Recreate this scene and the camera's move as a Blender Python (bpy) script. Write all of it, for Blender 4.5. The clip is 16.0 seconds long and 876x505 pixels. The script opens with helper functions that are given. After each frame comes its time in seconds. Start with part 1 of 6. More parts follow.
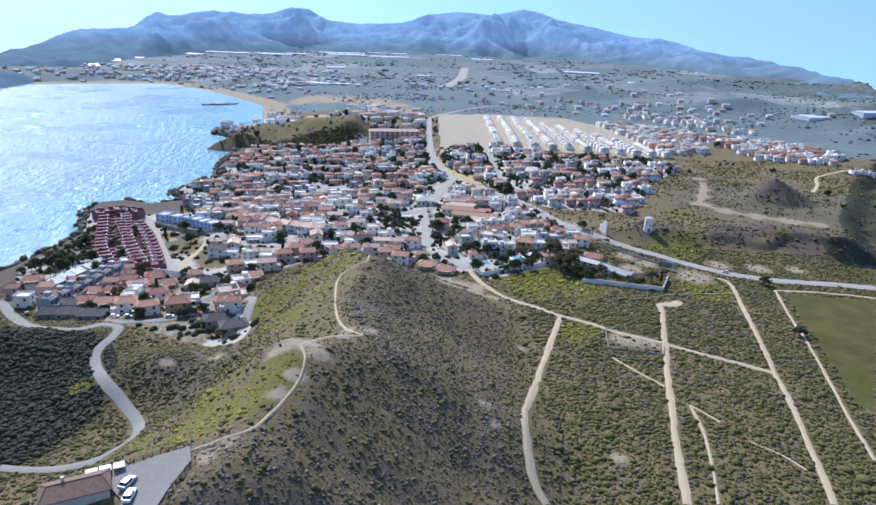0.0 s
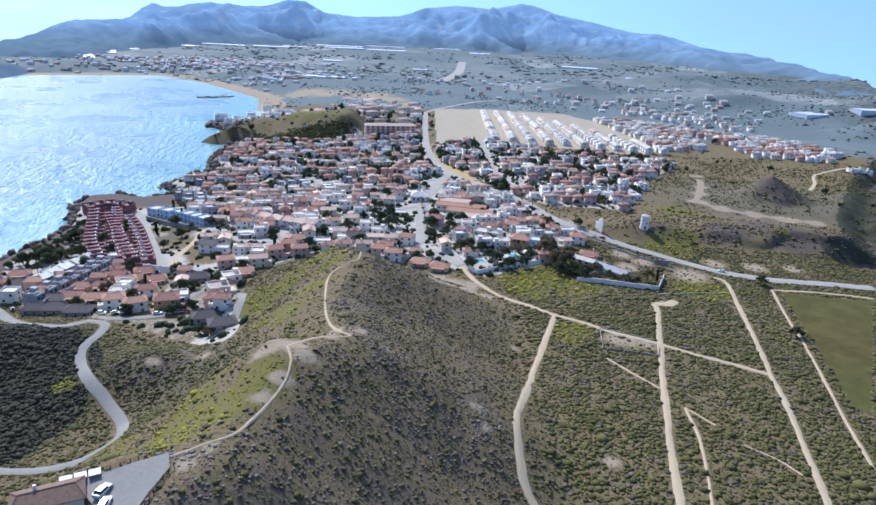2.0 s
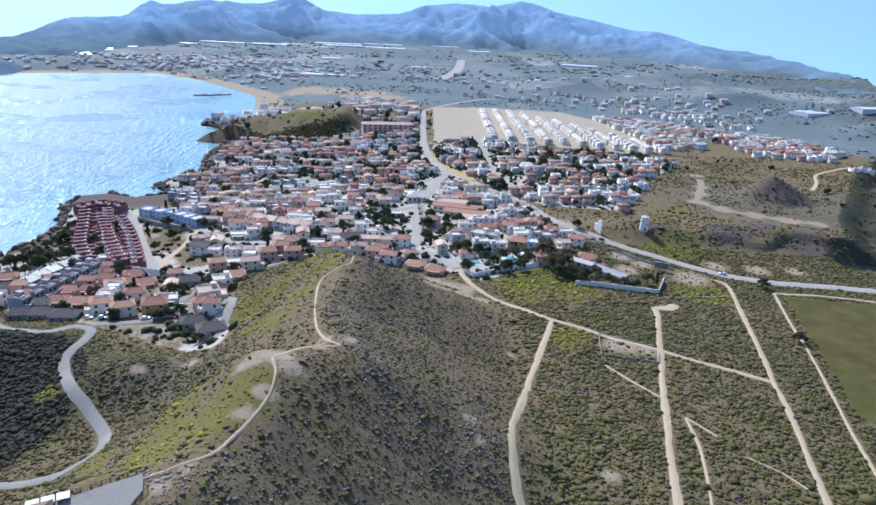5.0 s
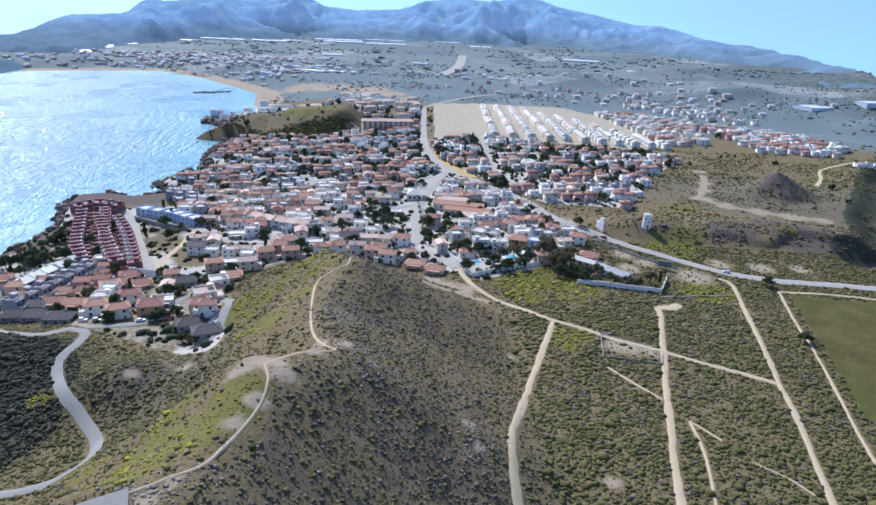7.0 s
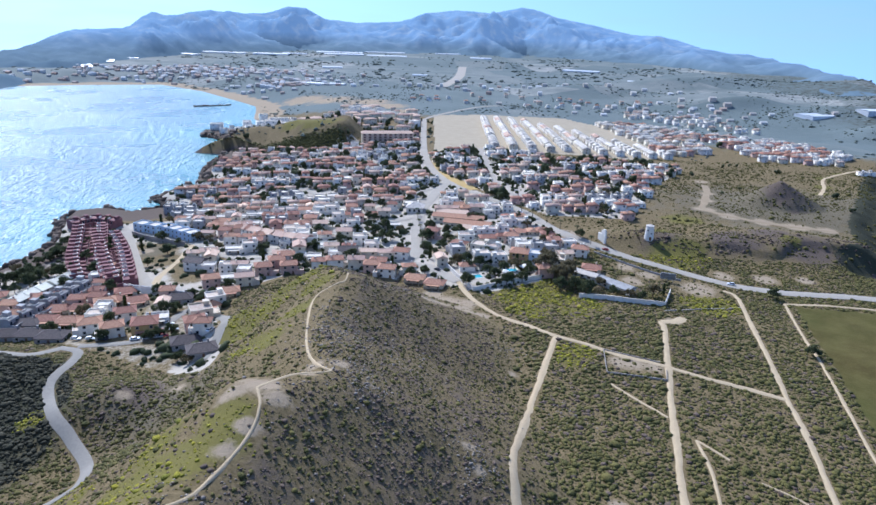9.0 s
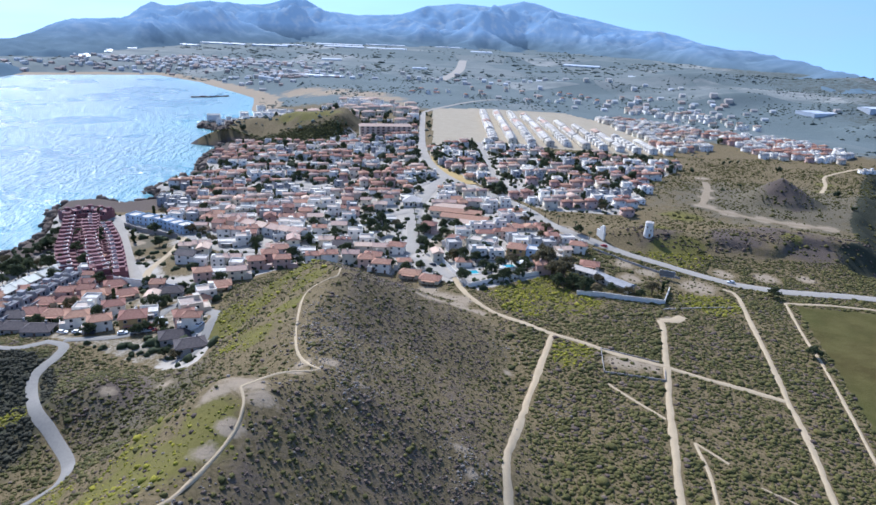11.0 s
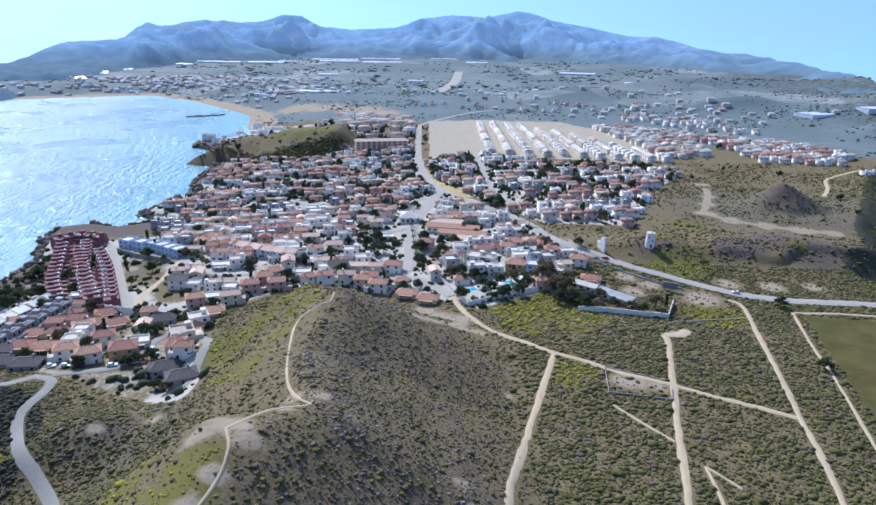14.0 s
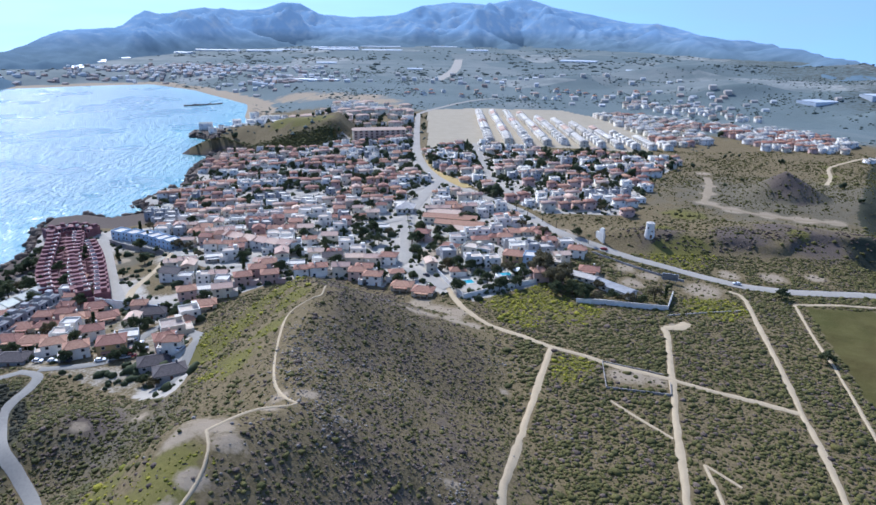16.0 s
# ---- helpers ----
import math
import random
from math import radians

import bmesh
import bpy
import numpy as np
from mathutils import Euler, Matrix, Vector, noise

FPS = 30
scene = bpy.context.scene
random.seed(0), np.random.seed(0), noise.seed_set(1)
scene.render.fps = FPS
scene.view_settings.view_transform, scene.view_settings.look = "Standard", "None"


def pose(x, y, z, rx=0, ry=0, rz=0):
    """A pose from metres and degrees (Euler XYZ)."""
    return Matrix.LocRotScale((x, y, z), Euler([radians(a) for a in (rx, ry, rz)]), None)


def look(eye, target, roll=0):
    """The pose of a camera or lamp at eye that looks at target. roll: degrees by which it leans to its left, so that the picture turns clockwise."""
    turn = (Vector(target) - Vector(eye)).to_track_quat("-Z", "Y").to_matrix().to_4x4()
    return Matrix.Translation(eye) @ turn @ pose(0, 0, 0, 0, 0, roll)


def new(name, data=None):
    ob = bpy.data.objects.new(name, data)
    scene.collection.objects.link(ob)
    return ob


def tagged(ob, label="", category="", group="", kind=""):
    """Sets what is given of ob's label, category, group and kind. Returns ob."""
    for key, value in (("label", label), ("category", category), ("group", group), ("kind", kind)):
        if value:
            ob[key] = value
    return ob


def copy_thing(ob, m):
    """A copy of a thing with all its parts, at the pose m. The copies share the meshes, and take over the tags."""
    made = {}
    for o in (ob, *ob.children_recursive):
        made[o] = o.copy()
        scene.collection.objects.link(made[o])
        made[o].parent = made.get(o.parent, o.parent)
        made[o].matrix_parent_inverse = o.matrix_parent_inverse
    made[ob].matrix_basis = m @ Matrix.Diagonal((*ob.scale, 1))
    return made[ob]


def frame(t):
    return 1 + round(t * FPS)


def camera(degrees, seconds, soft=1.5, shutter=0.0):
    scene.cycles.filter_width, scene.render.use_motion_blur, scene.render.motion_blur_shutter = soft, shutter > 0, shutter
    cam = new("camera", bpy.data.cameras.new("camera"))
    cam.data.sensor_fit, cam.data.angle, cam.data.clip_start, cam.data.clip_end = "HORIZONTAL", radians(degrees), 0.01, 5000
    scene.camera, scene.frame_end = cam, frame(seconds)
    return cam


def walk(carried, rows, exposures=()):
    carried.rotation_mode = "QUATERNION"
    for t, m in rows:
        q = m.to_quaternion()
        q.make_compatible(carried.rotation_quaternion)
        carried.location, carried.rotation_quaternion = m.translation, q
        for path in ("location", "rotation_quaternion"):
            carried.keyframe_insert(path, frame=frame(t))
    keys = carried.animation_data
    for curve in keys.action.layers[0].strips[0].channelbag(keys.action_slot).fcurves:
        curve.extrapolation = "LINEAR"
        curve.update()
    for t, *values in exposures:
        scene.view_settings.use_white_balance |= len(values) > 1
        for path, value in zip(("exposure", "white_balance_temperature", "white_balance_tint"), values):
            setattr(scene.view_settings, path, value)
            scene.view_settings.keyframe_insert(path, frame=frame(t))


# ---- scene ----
import itertools

# ---- camera ----
cam = camera(66.3, 16.0, soft=1.6)
PATH = [
    (0, 0.00, 0.00, 150.00, -0.00, -18.50, 2.16),
    (0.5, 0.54, 1.29, 149.69, -0.11, -20.21, 3.10),
    (1, 0.99, 2.58, 149.71, -0.02, -19.55, 2.69),
    (1.5, 1.34, 3.79, 149.85, -0.21, -19.07, 2.63),
    (2, 1.66, 5.04, 150.00, -0.32, -18.97, 2.64),
    (2.5, 1.97, 6.32, 150.10, -0.26, -19.06, 2.29),
    (3, 2.27, 7.63, 150.14, -0.16, -18.73, 2.70),
    (3.5, 2.68, 8.96, 150.09, -0.25, -19.03, 2.57),
    (4, 3.10, 10.30, 150.02, -0.35, -19.58, 2.73),
    (4.2, 3.24, 10.83, 150.04, -0.30, -19.22, 2.77),
    (6.3, 4.71, 16.44, 150.23, -0.32, -19.09, 2.33),
    (6.5, 4.84, 16.98, 150.24, -0.17, -18.71, 2.28),
    (7, 5.21, 18.30, 150.26, -0.17, -19.51, 2.39),
    (7.5, 5.50, 19.63, 150.39, 0.03, -19.08, 2.59),
    (8, 5.77, 20.94, 150.50, 0.16, -18.44, 2.41),
    (8.5, 6.09, 22.33, 150.53, -0.14, -18.86, 2.59),
    (9, 6.44, 23.78, 150.39, 0.05, -18.61, 1.88),
    (11.3, 8.23, 30.74, 148.61, -0.10, -19.37, 2.52),
    (11.5, 8.39, 31.35, 148.45, -0.16, -21.99, 2.17),
    (12, 8.61, 32.91, 148.60, -0.19, -22.26, 2.16),
    (12.3, 8.69, 33.80, 148.88, -0.02, -21.45, 1.65),
    (12.4, 8.72, 34.09, 148.99, 0.25, -20.60, -0.10),
    (12.5, 8.75, 34.38, 149.10, 0.65, -19.98, -2.22),
    (13, 9.16, 35.70, 149.69, 0.38, -19.20, -1.89),
    (13.5, 9.72, 36.98, 150.12, 0.16, -18.41, -0.60),
    (14, 10.40, 38.43, 150.34, 0.11, -18.21, 0.77),
    (14.5, 11.12, 40.03, 150.33, 0.17, -18.26, 0.68),
    (15, 11.89, 41.68, 150.11, 0.18, -19.42, 0.89),
    (15.5, 12.63, 43.27, 149.96, 0.20, -19.03, 1.27),
    (16, 13.34, 44.81, 149.76, 0.21, -19.17, 0.62),
]
walk(cam, [(t, pose(x, y, z, 90 + pitch, 0, yaw) @ pose(0, 0, 0, 0, 0, roll)) for t, x, y, z, yaw, pitch, roll in PATH],
     exposures=[(0.0, 0.73, 5400, 12), (9.0, 0.73, 5400, 12), (11.3, 0.70, 5450, 12), (12.5, 0.86, 5450, 12), (13.0, 0.75, 5350, 12), (14.0, 0.70, 5300, 12), (16.0, 0.60, 5300, 12)])

# ---- daylight ----
SUN_AZ, SUN_EL = -31.0, 41.0          # degrees from straight ahead, above the sea
world = bpy.data.worlds.new("sky")
scene.world = world
world.use_nodes = True
wn = world.node_tree.nodes
sky = wn.new("ShaderNodeTexSky")
sky.sky_type, sky.sun_disc = "NISHITA", False
sky.sun_elevation, sky.sun_rotation = radians(SUN_EL), radians(SUN_AZ)
sky.air_density, sky.dust_density, sky.ozone_density, sky.altitude = 1.0, 0.4, 4.5, 100
lift = wn.new("ShaderNodeVectorMath")          # clear air: the sky keeps its blue down to the hills
lift.operation = "ADD"
lift.inputs[1].default_value = (0, 0, 0.30)
world.node_tree.links.new(wn.new("ShaderNodeTexCoord").outputs["Generated"], lift.inputs[0])
world.node_tree.links.new(lift.outputs[0], sky.inputs["Vector"])
wn["Background"].inputs["Strength"].default_value = 0.145
veil_at = wn.new("ShaderNodeVectorMath")        # thin streaks of high cloud
veil_at.operation = "MULTIPLY"
veil_at.inputs[1].default_value = (2.2, 2.2, 13.0)
veil_noise = wn.new("ShaderNodeTexNoise")
veil_noise.inputs["Scale"].default_value, veil_noise.inputs["Detail"].default_value = 1.6, 6.0
veil_ramp = wn.new("ShaderNodeValToRGB")
veil_ramp.color_ramp.elements[0].position, veil_ramp.color_ramp.elements[1].position = 0.52, 0.9
veil_ramp.color_ramp.elements[0].color, veil_ramp.color_ramp.elements[1].color = (0.22, 0.22, 0.22, 1), (0.65, 0.65, 0.65, 1)
veil = wn.new("ShaderNodeMix")
veil.data_type = "RGBA"
veil.inputs[7].default_value = (2.1, 2.7, 3.7, 1)
world.node_tree.links.new(wn["Texture Coordinate"].outputs["Generated"], veil_at.inputs[0])
world.node_tree.links.new(veil_at.outputs[0], veil_noise.inputs["Vector"])
world.node_tree.links.new(veil_noise.outputs["Fac"], veil_ramp.inputs["Fac"])
world.node_tree.links.new(veil_ramp.outputs["Color"], veil.inputs[0])
world.node_tree.links.new(sky.outputs[0], veil.inputs[6])
world.node_tree.links.new(veil.outputs[2], wn["Background"].inputs["Color"])
sun = new("sun", bpy.data.lights.new("sun", "SUN"))
sun.data.energy, sun.data.angle, sun.data.color = 3.9, radians(0.6), (1.0, 0.95, 0.87)
sun_way = Vector((math.sin(radians(SUN_AZ)) * math.cos(radians(SUN_EL)), math.cos(radians(SUN_AZ)) * math.cos(radians(SUN_EL)), math.sin(radians(SUN_EL))))
sun.matrix_world = look(sun_way * 900, (0, 0, 0))

# ---- the lie of the land ----
COAST = [(-4800, 700), (-2400, 1250), (-1500, 1395), (-957, 1474), (-800, 1580), (-663, 1645), (-520, 1520), (-392, 1352), (-340, 1280), (-322, 1215),
         (-300, 1120), (-262, 1030), (-292, 985), (-332, 958), (-318, 930), (-282, 905), (-256, 890), (-247, 790), (-240, 705), (-222, 650),
         (-240, 600), (-240, 583), (-212, 560), (-238, 540), (-262, 548), (-286, 535), (-282, 510), (-256, 450), (-262, 377), (-282, 320),
         (-330, 220), (-370, 60), (-420, -400), (-700, -4800)]
CREST = [(-52, 334, 20), (-44, 304, 49), (-31, 282, 54), (-33, 235, 54), (-24, 194, 58), (-38, 172, 65.5), (-43, 127, 63), (-53, 118, 62),
         (-66, 104, 60), (-110, 60, 66), (-170, -60, 90), (-200, -300, 120)]
HEADLAND = [(-204, 816, 1), (-168, 820, 10), (-136, 826, 18), (-112, 832, 26), (-100, 829, 14), (-92, 827, 1)]
SCARP = [(262, 438), (290, 458), (303, 486), (317, 519), (358, 580), (428, 690), (520, 800)]
RAVINE = SCARP + [(900, 800), (900, 380), (262, 380)]
RIDGE_AZ = [-180, -60, -45, -33, -28, -24, -18, -12, 0, 9, 15, 17, 21, 25, 29, 32, 45, 70, 180]
RIDGE_R = [2400, 2400, 2300, 2300, 2700, 3300, 4000, 4450, 4550, 4550, 4300, 4100, 3500, 2900, 2300, 1900, 1700, 1700, 2400]


def step(a, b, v):
    v = np.clip((v - a) / (b - a), 0, 1)
    return v * v * (3 - 2 * v)


def hills(x, y, cx, cy, rx, ry, turn=0.0):
    c, s = math.cos(radians(turn)), math.sin(radians(turn))
    u, v = ((x - cx) * c + (y - cy) * s) / rx, (-(x - cx) * s + (y - cy) * c) / ry
    return np.exp(-(u * u + v * v))


def along(x, y, line):
    """Distance to a plan line, which side of it (+1 its left) and the height that runs along it."""
    best, side, high = np.full(np.shape(x), 1e9), np.ones(np.shape(x)), np.zeros(np.shape(x))
    for a, b in zip(line[:-1], line[1:]):
        dx, dy = b[0] - a[0], b[1] - a[1]
        t = np.clip(((x - a[0]) * dx + (y - a[1]) * dy) / (dx * dx + dy * dy), 0, 1)
        d = np.hypot(x - a[0] - t * dx, y - a[1] - t * dy)
        near = d < best
        best = np.where(near, d, best)
        side = np.where(near, np.sign(dx * (y - a[1]) - dy * (x - a[0])), side)
        if len(a) > 2:
            high = np.where(near, a[2] + t * (b[2] - a[2]), high)
    return best, side, high


def inside(x, y, ring):
    odd = np.zeros(np.shape(x), bool)
    for (ax, ay), (bx, by) in zip(ring, ring[1:] + ring[:1]):
        if ay != by:
            odd ^= ((ay > y) != (by > y)) & (x < (bx - ax) * (y - ay) / (by - ay) + ax)
    return odd


def waves(x, y, size, seed=0.0):
    """Cheap smooth unevenness between about -1 and 1."""
    a, b = x / size + seed, y / size - 1.7 * seed
    return (np.sin(a + 1.3 * np.sin(0.7 * b + seed)) * np.cos(b * 1.1 + 1.1 * np.sin(0.9 * a)) + 0.5 * np.sin(2.3 * a + 1.9 * b) * np.sin(1.7 * b - 2.1 * a + seed)) / 1.3


def land(x, y):
    """Height of the ground at a place in the plan."""
    x, y = np.asarray(x, float), np.asarray(y, float)
    d, _, _ = along(x, y, COAST)
    sea = inside(x, y, COAST + [(-4900, -4800)])
    inland = np.where(sea, -d, d)
    flat = 18.0 - 0.03 * np.clip(x - 90, 0, 200) + 2.5 * hills(x, y, 60, 300, 60, 160) + 3 * step(380, 620, y)
    flat = flat + np.clip(y - 1500, 0, 4000) * 0.004 + 25 * step(350, 1300, x) * step(300, 900, y)
    rise = np.where(inland < 0, np.maximum(inland * 0.4, -6), 5.5 * step(0, 9, inland) + (flat - 5.5) * step(10, 170, inland) * (0.55 + 0.45 * step(60, 260, inland)))
    beach = step(1000, 1100, y) * (1 - step(45, 110, inland))
    z = rise * (1 - 0.75 * beach)
    # the long ridge in front, steep to both sides
    d, side, top = along(x, y, CREST)
    d = np.maximum(d - 2 - 13 * hills(x, y, -70, 116, 24, 22) - 5 * hills(x, y, -40, 176, 14, 14), 0)
    foot = np.where(side > 0, 74.0, 66.0) * (0.55 + top / 140)
    f = np.clip(1 - d / foot, 0, 1)
    f = np.where(side > 0, f ** 1.12, f ** 1.2) * (1 - 0.25 * hills(d, f * 0, 0, 0, 6, 1) * 0.2)
    z = z + np.clip(top - z, 0, 200) * f * (1 + 0.05 * waves(x, y, 9, 2) * (1 - f))
    z = z + 1.3 * waves(x, y, 13, 5) * np.clip(f * 3, 0, 1) * (1 - f)
    # spur and gully west of the ridge
    z = z + 18 * hills(x, y, -218, 240, 55, 25, 18) + 9 * hills(x, y, -112, 232, 22, 16, 30) + 20 * hills(x, y, -170, 120, 50, 30)
    z = z - 5 * hills(x, y, -128, 205, 22, 40, 25)
    # rough ground beyond the highway, the round knoll, the slope at the edge
    z = z + 9 * hills(x, y, 150, 447, 50, 17, -8) + 8 * hills(x, y, 245, 455, 60, 26, -15) + 3 * hills(x, y, 215, 520, 120, 60)
    cone = np.hypot((x - 287) / 37, (y - 569) / 31) * (1 + 0.10 * waves(x, y, 8, 4))
    z = z + 20 * np.clip(1 - cone, 0, 1) ** 1.15 + 3.5 * hills(x, y, 285, 555, 52, 40) + 42 * hills(x, y, 440, 505, 70, 95)
    drop, _, _ = along(x, y, SCARP)
    z = z - np.where(inside(x, y, RAVINE), 11 * step(0, 24, drop) * (1 + 0.25 * waves(x, y, 10, 7)), 0) * step(395, 440, y)
    edge = y - 436 - 7 * np.sin(x / 19) - 4 * np.sin(x / 7.3)
    z = z + 3.0 * step(0, 5.5, edge) * (1 - step(8, 75, edge)) * step(172, 200, x) * (1 - step(330, 420, x))
    # grassy hill by the headland
    d, side, top = along(x, y, HEADLAND)
    z = z + np.where(side > 0, np.minimum(np.maximum(top, 25), top + 0.34 * d) * (1 - step(46, 100, d)) * (1 - step(-118, -84, x)), top * np.clip(1 - d / (4 + top * 0.95), 0, 1)) * (1 + 0.06 * waves(x, y, 9, 3))
    # low dark hills on the plain
    z = z + 22 * hills(x, y, 330, 1560, 130, 70) + 20 * hills(x, y, 620, 1450, 180, 90) + 12 * hills(x, y, -500, 2700, 500, 150) + 16 * hills(x, y, 760, 1230, 140, 60) + 14 * hills(x, y, 240, 2500, 320, 90)
    z = z + 24 * hills(x, y, 655, 985, 60, 45) + 22 * hills(x, y, 860, 1330, 150, 100) + 22 * hills(x, y, 1080, 1720, 240, 130) + 26 * hills(x, y, 640, 1800, 190, 80) + 20 * hills(x, y, 560, 1330, 110, 50)
    z = z + 0.35 * waves(x, y, 17, 1) * step(15, 60, inland) + 0.8 * waves(x, y, 60, 3) * step(40, 160, inland)
    # behind the far ridges the land falls away
    r, az = np.hypot(x, y), np.degrees(np.arctan2(x, y))
    rr = np.interp(az, RIDGE_AZ, RIDGE_R)
    return z - 500 * step(1.0, 1.35, r / rr) * np.where(y > -500, 1, 0)


# ---- materials ----
def nodes(name, rough=0.85, metal=0.0, spec=0.3):
    m = bpy.data.materials.new(name)
    m.use_nodes = True
    t = m.node_tree
    b = t.nodes["Principled BSDF"]
    b.inputs["Roughness"].default_value, b.inputs["Metallic"].default_value = rough, metal
    b.inputs["Specular IOR Level"].default_value = spec
    return m, t, b


def put(t, kind, **inputs):
    n = t.nodes.new("ShaderNode" + kind)
    for k, v in inputs.items():
        n.inputs[k.replace("_", " ")].default_value = v
    return n


def noise_at(t, where, scale, detail=4.0, rough=0.55):
    n = put(t, "TexNoise", Scale=scale, Detail=detail, Roughness=rough)
    t.links.new(where, n.inputs["Vector"])
    return n.outputs["Fac"]


def ramp(t, fac, stops):
    r = t.nodes.new("ShaderNodeValToRGB")
    e = r.color_ramp.elements
    while len(e) < len(stops):
        e.new(0.5)
    for s, (p, c) in zip(e, stops):
        s.position, s.color = p, (*c, 1) if len(c) == 3 else c
    t.links.new(fac, r.inputs["Fac"])
    return r.outputs["Color"]


def blend(t, fac, a, b, how="MIX"):
    n = t.nodes.new("ShaderNodeMix")
    n.data_type, n.blend_type = "RGBA", how
    for s, v in ((n.inputs[0], fac), (n.inputs[6], a), (n.inputs[7], b)):
        if isinstance(v, (int, float)):
            s.default_value = v
        elif isinstance(v, tuple):
            s.default_value = (*v, 1)
        else:
            t.links.new(v, s)
    return n.outputs[2]


def math_node(t, how, a, b):
    n = t.nodes.new("ShaderNodeMath")
    n.operation = how
    for s, v in zip(n.inputs, (a, b)):
        if isinstance(v, (int, float)):
            s.default_value = v
        else:
            t.links.new(v, s)
    return n.outputs[0]


def bump(t, b, height, strength, distance):
    n = put(t, "Bump", Strength=strength, Distance=distance)
    t.links.new(height, n.inputs["Height"])
    t.links.new(n.outputs["Normal"], b.inputs["Normal"])


def place(t):
    return t.nodes.new("ShaderNodeNewGeometry").outputs["Position"]


def plain(name, a, b, scale=0.6, rough=0.85, metal=0.0, spec=0.3, vary=0.12, relief=0.15):
    """A worn surface between two tones, a little different on each thing."""
    m, t, p = nodes(name, rough, metal, spec)
    where = t.nodes.new("ShaderNodeTexCoord").outputs["Object"]
    n = noise_at(t, where, scale, 5)
    fine = noise_at(t, where, scale * 9, 3)
    col = ramp(t, math_node(t, "ADD", math_node(t, "MULTIPLY", n, 0.7), math_node(t, "MULTIPLY", fine, 0.3)), [(0.33, a), (0.68, b)])
    hsv = put(t, "HueSaturation")
    rnd = t.nodes.new("ShaderNodeObjectInfo").outputs["Random"]
    t.links.new(math_node(t, "ADD", math_node(t, "MULTIPLY", rnd, 2 * vary), 1 - vary), hsv.inputs["Value"])
    t.links.new(math_node(t, "ADD", math_node(t, "MULTIPLY", rnd, 0.02), 0.49), hsv.inputs["Hue"])
    t.links.new(col, hsv.inputs["Color"])
    t.links.new(hsv.outputs["Color"], p.inputs["Base Color"])
    if relief:
        bump(t, p, fine, relief, 0.05)
    return m


